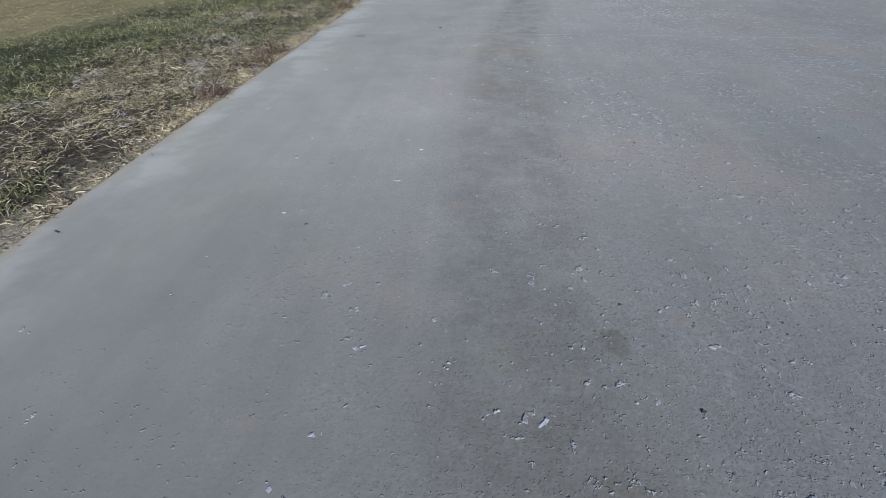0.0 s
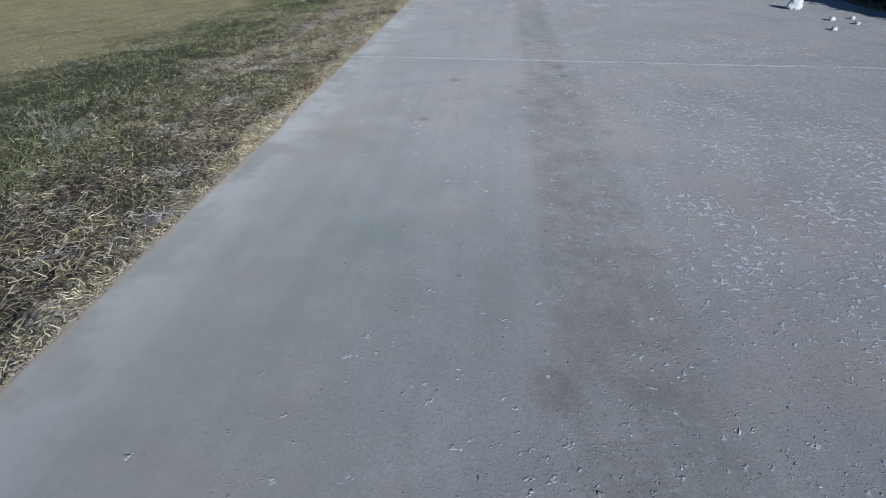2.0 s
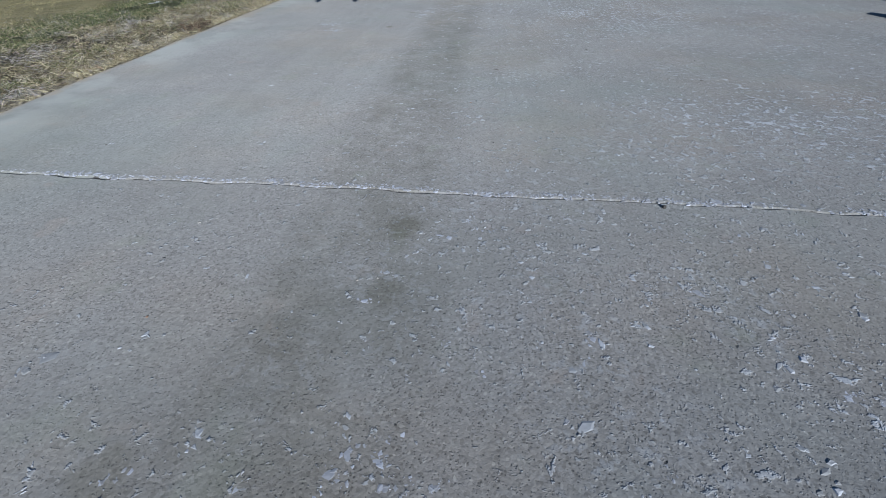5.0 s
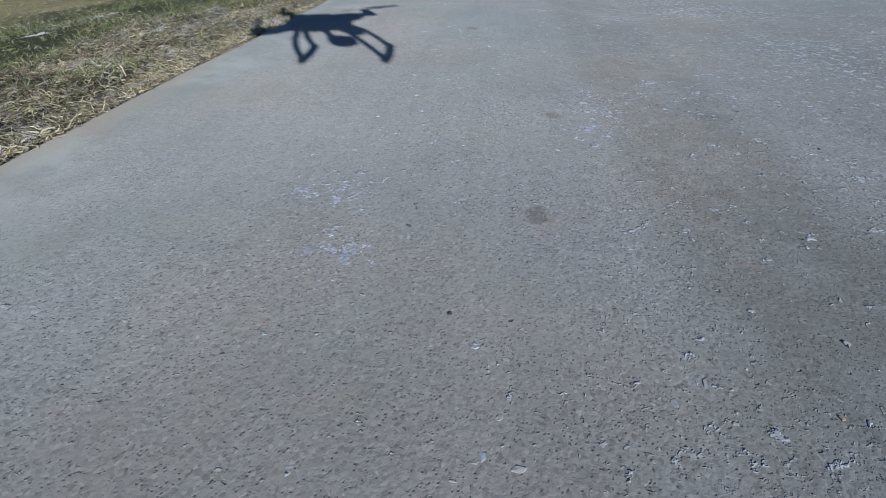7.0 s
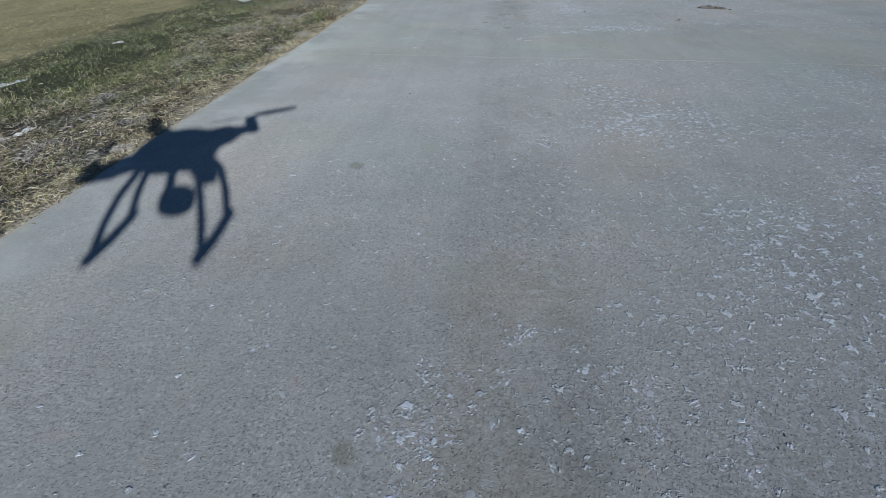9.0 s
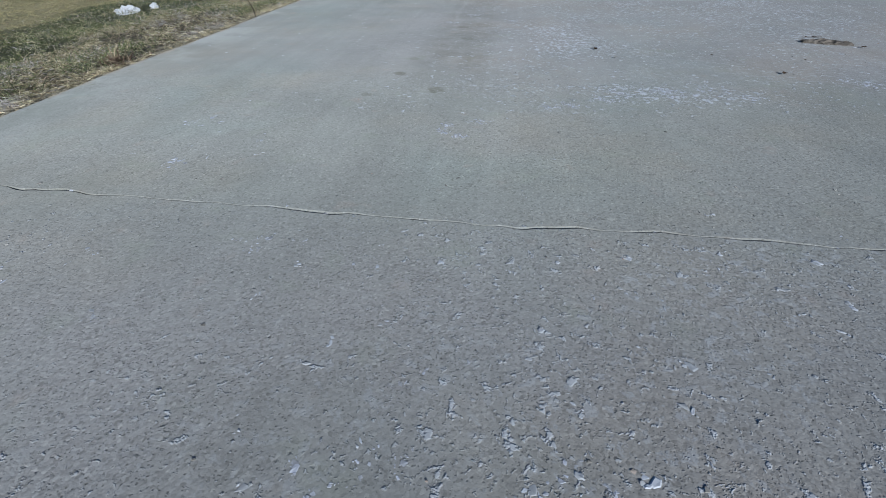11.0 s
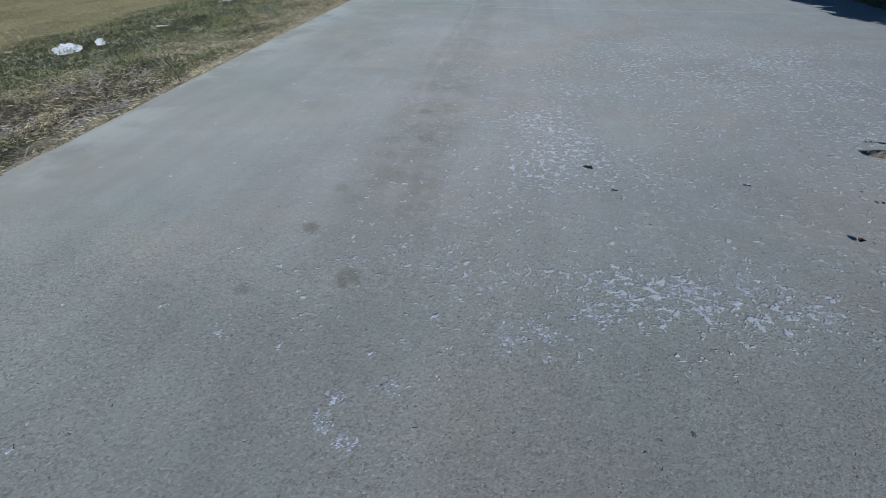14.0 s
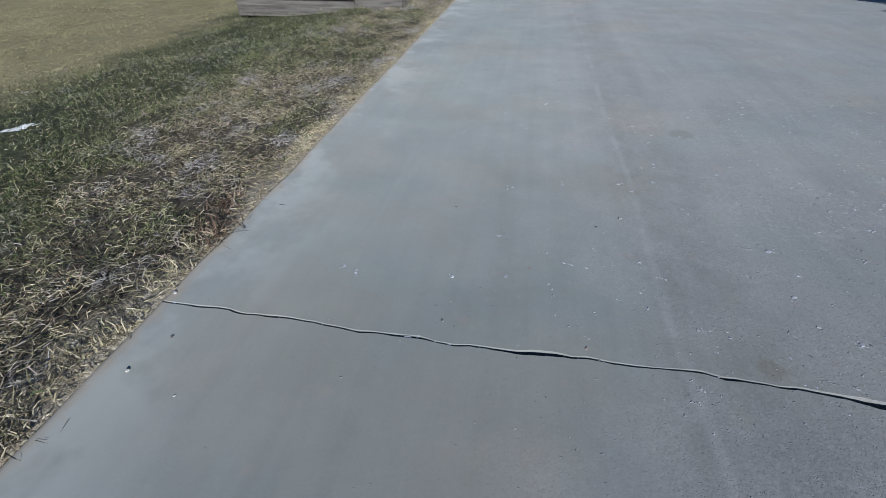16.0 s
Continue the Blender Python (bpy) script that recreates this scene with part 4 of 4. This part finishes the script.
# ---- timber bed at the head of the lawn ----
def board(name, x0, x1, y0, y1, z0, z1, mat, parent, label="", seed=0):
    bm = bmesh.new()
    bmesh.ops.create_cube(bm, size=1.0)
    bmesh.ops.subdivide_edges(bm, edges=[e for e in bm.edges if abs((e.verts[0].co - e.verts[1].co).x) > 0.5], cuts=14)
    r = random.Random(seed)
    for v in bm.verts:
        p = v.co
        wob = noise.noise(Vector((p.x * 3 + seed, p.y, p.z * 2))) * 0.006
        v.co = ((x0 + x1) / 2 + p.x * (x1 - x0), (y0 + y1) / 2 + p.y * (y1 - y0) + wob, (z0 + z1) / 2 + p.z * (z1 - z0) + wob * 0.6 + r.uniform(-0.001, 0.001))
    bmesh.ops.bevel(bm, geom=[e for e in bm.edges if len(e.link_faces) == 2 and e.calc_face_angle(0) > 0.8], offset=0.003, segments=1, affect='EDGES')
    return part(name, bm, mat, parent, label)


def timber_bed():
    g0 = float(lawn_z(-0.9, 12.2)) + 0.02
    bed = empty("raised_bed", (-0.9, 12.6, g0 - 0.03))
    inv = Matrix.Translation((0.9, -12.6, 0.03 - g0))
    made = [board("front_board", -1.52, -0.66, 12.16, 12.20, g0 - 0.05, g0 + 0.050, TIMBER, bed, "grey weathered front board", 1),
            board("upper_board", -1.52, -0.66, 12.17, 12.20, g0 + 0.058, g0 + 0.100, TIMBER, bed, "upper board above a dark gap", 8),
            board("front_board", -0.655, -0.33, 12.15, 12.19, g0 + 0.012, g0 + 0.125, TIMBER, bed, "darker end board with a gap beneath", 2),
            board("end_post", -0.69, -0.62, 12.205, 12.27, g0 - 0.06, g0 + 0.11, TIMBER, bed, "", 3),
            board("side_board", -1.52, -1.48, 12.205, 13.30, g0 - 0.06, g0 + 0.08, TIMBER, bed, "", 4),
            board("side_board", -0.37, -0.33, 12.195, 13.30, g0 - 0.03, g0 + 0.12, TIMBER, bed, "", 5),
            board("back_board", -1.52, -0.33, 13.305, 13.345, g0 - 0.06, g0 + 0.09, TIMBER, bed, "", 6),
            board("earth_fill", -1.475, -0.375, 12.275, 13.295, g0 - 0.08, g0 + 0.045, SUBBASE, bed, "dark bare earth", 7)]
    for ob in made:
        ob.matrix_parent_inverse = inv
    tagged(bed, "low raised bed of grey weathered timber boards", "raised bed")
    ob = part("snow_patch", lump_mesh(0.20, 0.06, 0.04, 55, 0.35, 4, 0.42), SNOW)
    ob.matrix_world = pose(-1.22, 12.33, g0 + 0.045, 0, 0, 4)
    tagged(ob, "strip of snow lying behind the timber board", "snow", "snow remnants on the lawn")


timber_bed()


# ---- evergreen shrubs beyond the drive ----
def juniper(x, y, r, h, seed):
    g = np.random.default_rng(seed)
    z0 = float(lawn_z(x, y))
    at = empty("juniper_shrub", (x, y, z0 - 0.01))
    vs, fs, count = [], [], 0
    for k in range(15):
        a = 2 * math.pi * (k + g.uniform(-0.3, 0.3)) / 15
        rr, hh = r * g.uniform(0.70, 1.0), h * g.uniform(0.75, 1.0)
        rise = g.uniform(0.35, 0.85)
        tip = Vector((math.cos(a) * rr * (1.15 - 0.5 * rise), math.sin(a) * rr * (1.15 - 0.5 * rise), hh * rise))
        pts = [Vector((0, 0, 0)), tip * 0.35 + Vector((0, 0, hh * 0.2)), tip * 0.7 + Vector((0, 0, hh * 0.16)), tip]
        part("branch", stem_mesh(pts, 0.008, 0.0018), TWIG, at)
        n = 640
        t = g.uniform(0.15, 1.0, n)
        p = np.array([[np.interp(q, (0, 0.35, 0.7, 1), [w[c] for w in pts]) for c in range(3)] for q in t])
        spread = (0.075 * (1.15 - t))[:, None]
        p = p + g.normal(0, 1, (n, 3)) * spread * [1, 1, 0.6]
        p[:, 2] = np.maximum(p[:, 2], 0.01)
        v, f = ribbons(p[:, 0] + x, p[:, 1] + y, p[:, 2] + z0, g.uniform(0.020, 0.045, n), g.uniform(0.010, 0.022, n), a + g.normal(0, 0.8, n),
                       np.radians(g.uniform(10, 85, n)), np.radians(g.uniform(-15, 40, n)), g.uniform(-1.5, 1.5, n))
        vs.append(v - [x, y, z0 - 0.01]), fs.append(f + count)
        count += len(v)
    ob = mesh_from("foliage", np.concatenate(vs), np.concatenate(fs), JUNIPER)
    ob.parent = at
    return tagged(at, "dark low spreading evergreen juniper beside the drive" if h < 0.55 else "dense dark evergreen juniper shading the drive's margin",
                  "shrub", "junipers along the drive")


for k, (x, y, r, h) in enumerate(((3.12, 4.2, 0.28, 0.44), (3.12, 4.6, 0.28, 0.46), (3.12, 5.05, 0.28, 0.44), (3.12, 5.45, 0.28, 0.39), (3.14, 6.0, 0.28, 0.30), (3.14, 6.55, 0.28, 0.27),
                                  (3.14, 7.1, 0.28, 0.27), (3.16, 7.65, 0.28, 0.27), (3.14, 8.15, 0.30, 0.33), (3.12, 8.6, 0.30, 0.46), (3.10, 9.0, 0.32, 0.59), (3.10, 9.4, 0.34, 0.70),
                                  (3.10, 9.8, 0.34, 0.71), (3.12, 10.3, 0.34, 0.66), (3.12, 10.8, 0.34, 0.60), (3.12, 11.3, 0.34, 0.56), (3.12, 11.9, 0.34, 0.56), (3.6, 5.0, 0.32, 0.49),
                                  (3.6, 9.2, 0.36, 0.73), (3.6, 10.2, 0.36, 0.73), (3.6, 11.2, 0.36, 0.61))):
    juniper(x, y, r, h, 700 + k)


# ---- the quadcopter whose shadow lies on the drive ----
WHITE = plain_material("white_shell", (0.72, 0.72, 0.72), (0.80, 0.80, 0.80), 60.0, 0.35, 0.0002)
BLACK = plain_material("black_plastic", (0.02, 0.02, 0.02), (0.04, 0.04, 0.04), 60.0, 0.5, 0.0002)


def rounded(rx, ry, rz, flat=0.6):
    bm = bmesh.new()
    bmesh.ops.create_uvsphere(bm, u_segments=20, v_segments=12, radius=1.0)
    for v in bm.verts:
        v.co = (v.co.x * rx, v.co.y * ry, math.copysign(abs(v.co.z) ** flat, v.co.z) * rz)
    return bm


def cylinder(r0, r1, h, at, sides=16):
    bm = bmesh.new()
    bmesh.ops.create_cone(bm, cap_ends=True, segments=sides, radius1=r0, radius2=r1, depth=h, matrix=Matrix.Translation(at))
    return bm


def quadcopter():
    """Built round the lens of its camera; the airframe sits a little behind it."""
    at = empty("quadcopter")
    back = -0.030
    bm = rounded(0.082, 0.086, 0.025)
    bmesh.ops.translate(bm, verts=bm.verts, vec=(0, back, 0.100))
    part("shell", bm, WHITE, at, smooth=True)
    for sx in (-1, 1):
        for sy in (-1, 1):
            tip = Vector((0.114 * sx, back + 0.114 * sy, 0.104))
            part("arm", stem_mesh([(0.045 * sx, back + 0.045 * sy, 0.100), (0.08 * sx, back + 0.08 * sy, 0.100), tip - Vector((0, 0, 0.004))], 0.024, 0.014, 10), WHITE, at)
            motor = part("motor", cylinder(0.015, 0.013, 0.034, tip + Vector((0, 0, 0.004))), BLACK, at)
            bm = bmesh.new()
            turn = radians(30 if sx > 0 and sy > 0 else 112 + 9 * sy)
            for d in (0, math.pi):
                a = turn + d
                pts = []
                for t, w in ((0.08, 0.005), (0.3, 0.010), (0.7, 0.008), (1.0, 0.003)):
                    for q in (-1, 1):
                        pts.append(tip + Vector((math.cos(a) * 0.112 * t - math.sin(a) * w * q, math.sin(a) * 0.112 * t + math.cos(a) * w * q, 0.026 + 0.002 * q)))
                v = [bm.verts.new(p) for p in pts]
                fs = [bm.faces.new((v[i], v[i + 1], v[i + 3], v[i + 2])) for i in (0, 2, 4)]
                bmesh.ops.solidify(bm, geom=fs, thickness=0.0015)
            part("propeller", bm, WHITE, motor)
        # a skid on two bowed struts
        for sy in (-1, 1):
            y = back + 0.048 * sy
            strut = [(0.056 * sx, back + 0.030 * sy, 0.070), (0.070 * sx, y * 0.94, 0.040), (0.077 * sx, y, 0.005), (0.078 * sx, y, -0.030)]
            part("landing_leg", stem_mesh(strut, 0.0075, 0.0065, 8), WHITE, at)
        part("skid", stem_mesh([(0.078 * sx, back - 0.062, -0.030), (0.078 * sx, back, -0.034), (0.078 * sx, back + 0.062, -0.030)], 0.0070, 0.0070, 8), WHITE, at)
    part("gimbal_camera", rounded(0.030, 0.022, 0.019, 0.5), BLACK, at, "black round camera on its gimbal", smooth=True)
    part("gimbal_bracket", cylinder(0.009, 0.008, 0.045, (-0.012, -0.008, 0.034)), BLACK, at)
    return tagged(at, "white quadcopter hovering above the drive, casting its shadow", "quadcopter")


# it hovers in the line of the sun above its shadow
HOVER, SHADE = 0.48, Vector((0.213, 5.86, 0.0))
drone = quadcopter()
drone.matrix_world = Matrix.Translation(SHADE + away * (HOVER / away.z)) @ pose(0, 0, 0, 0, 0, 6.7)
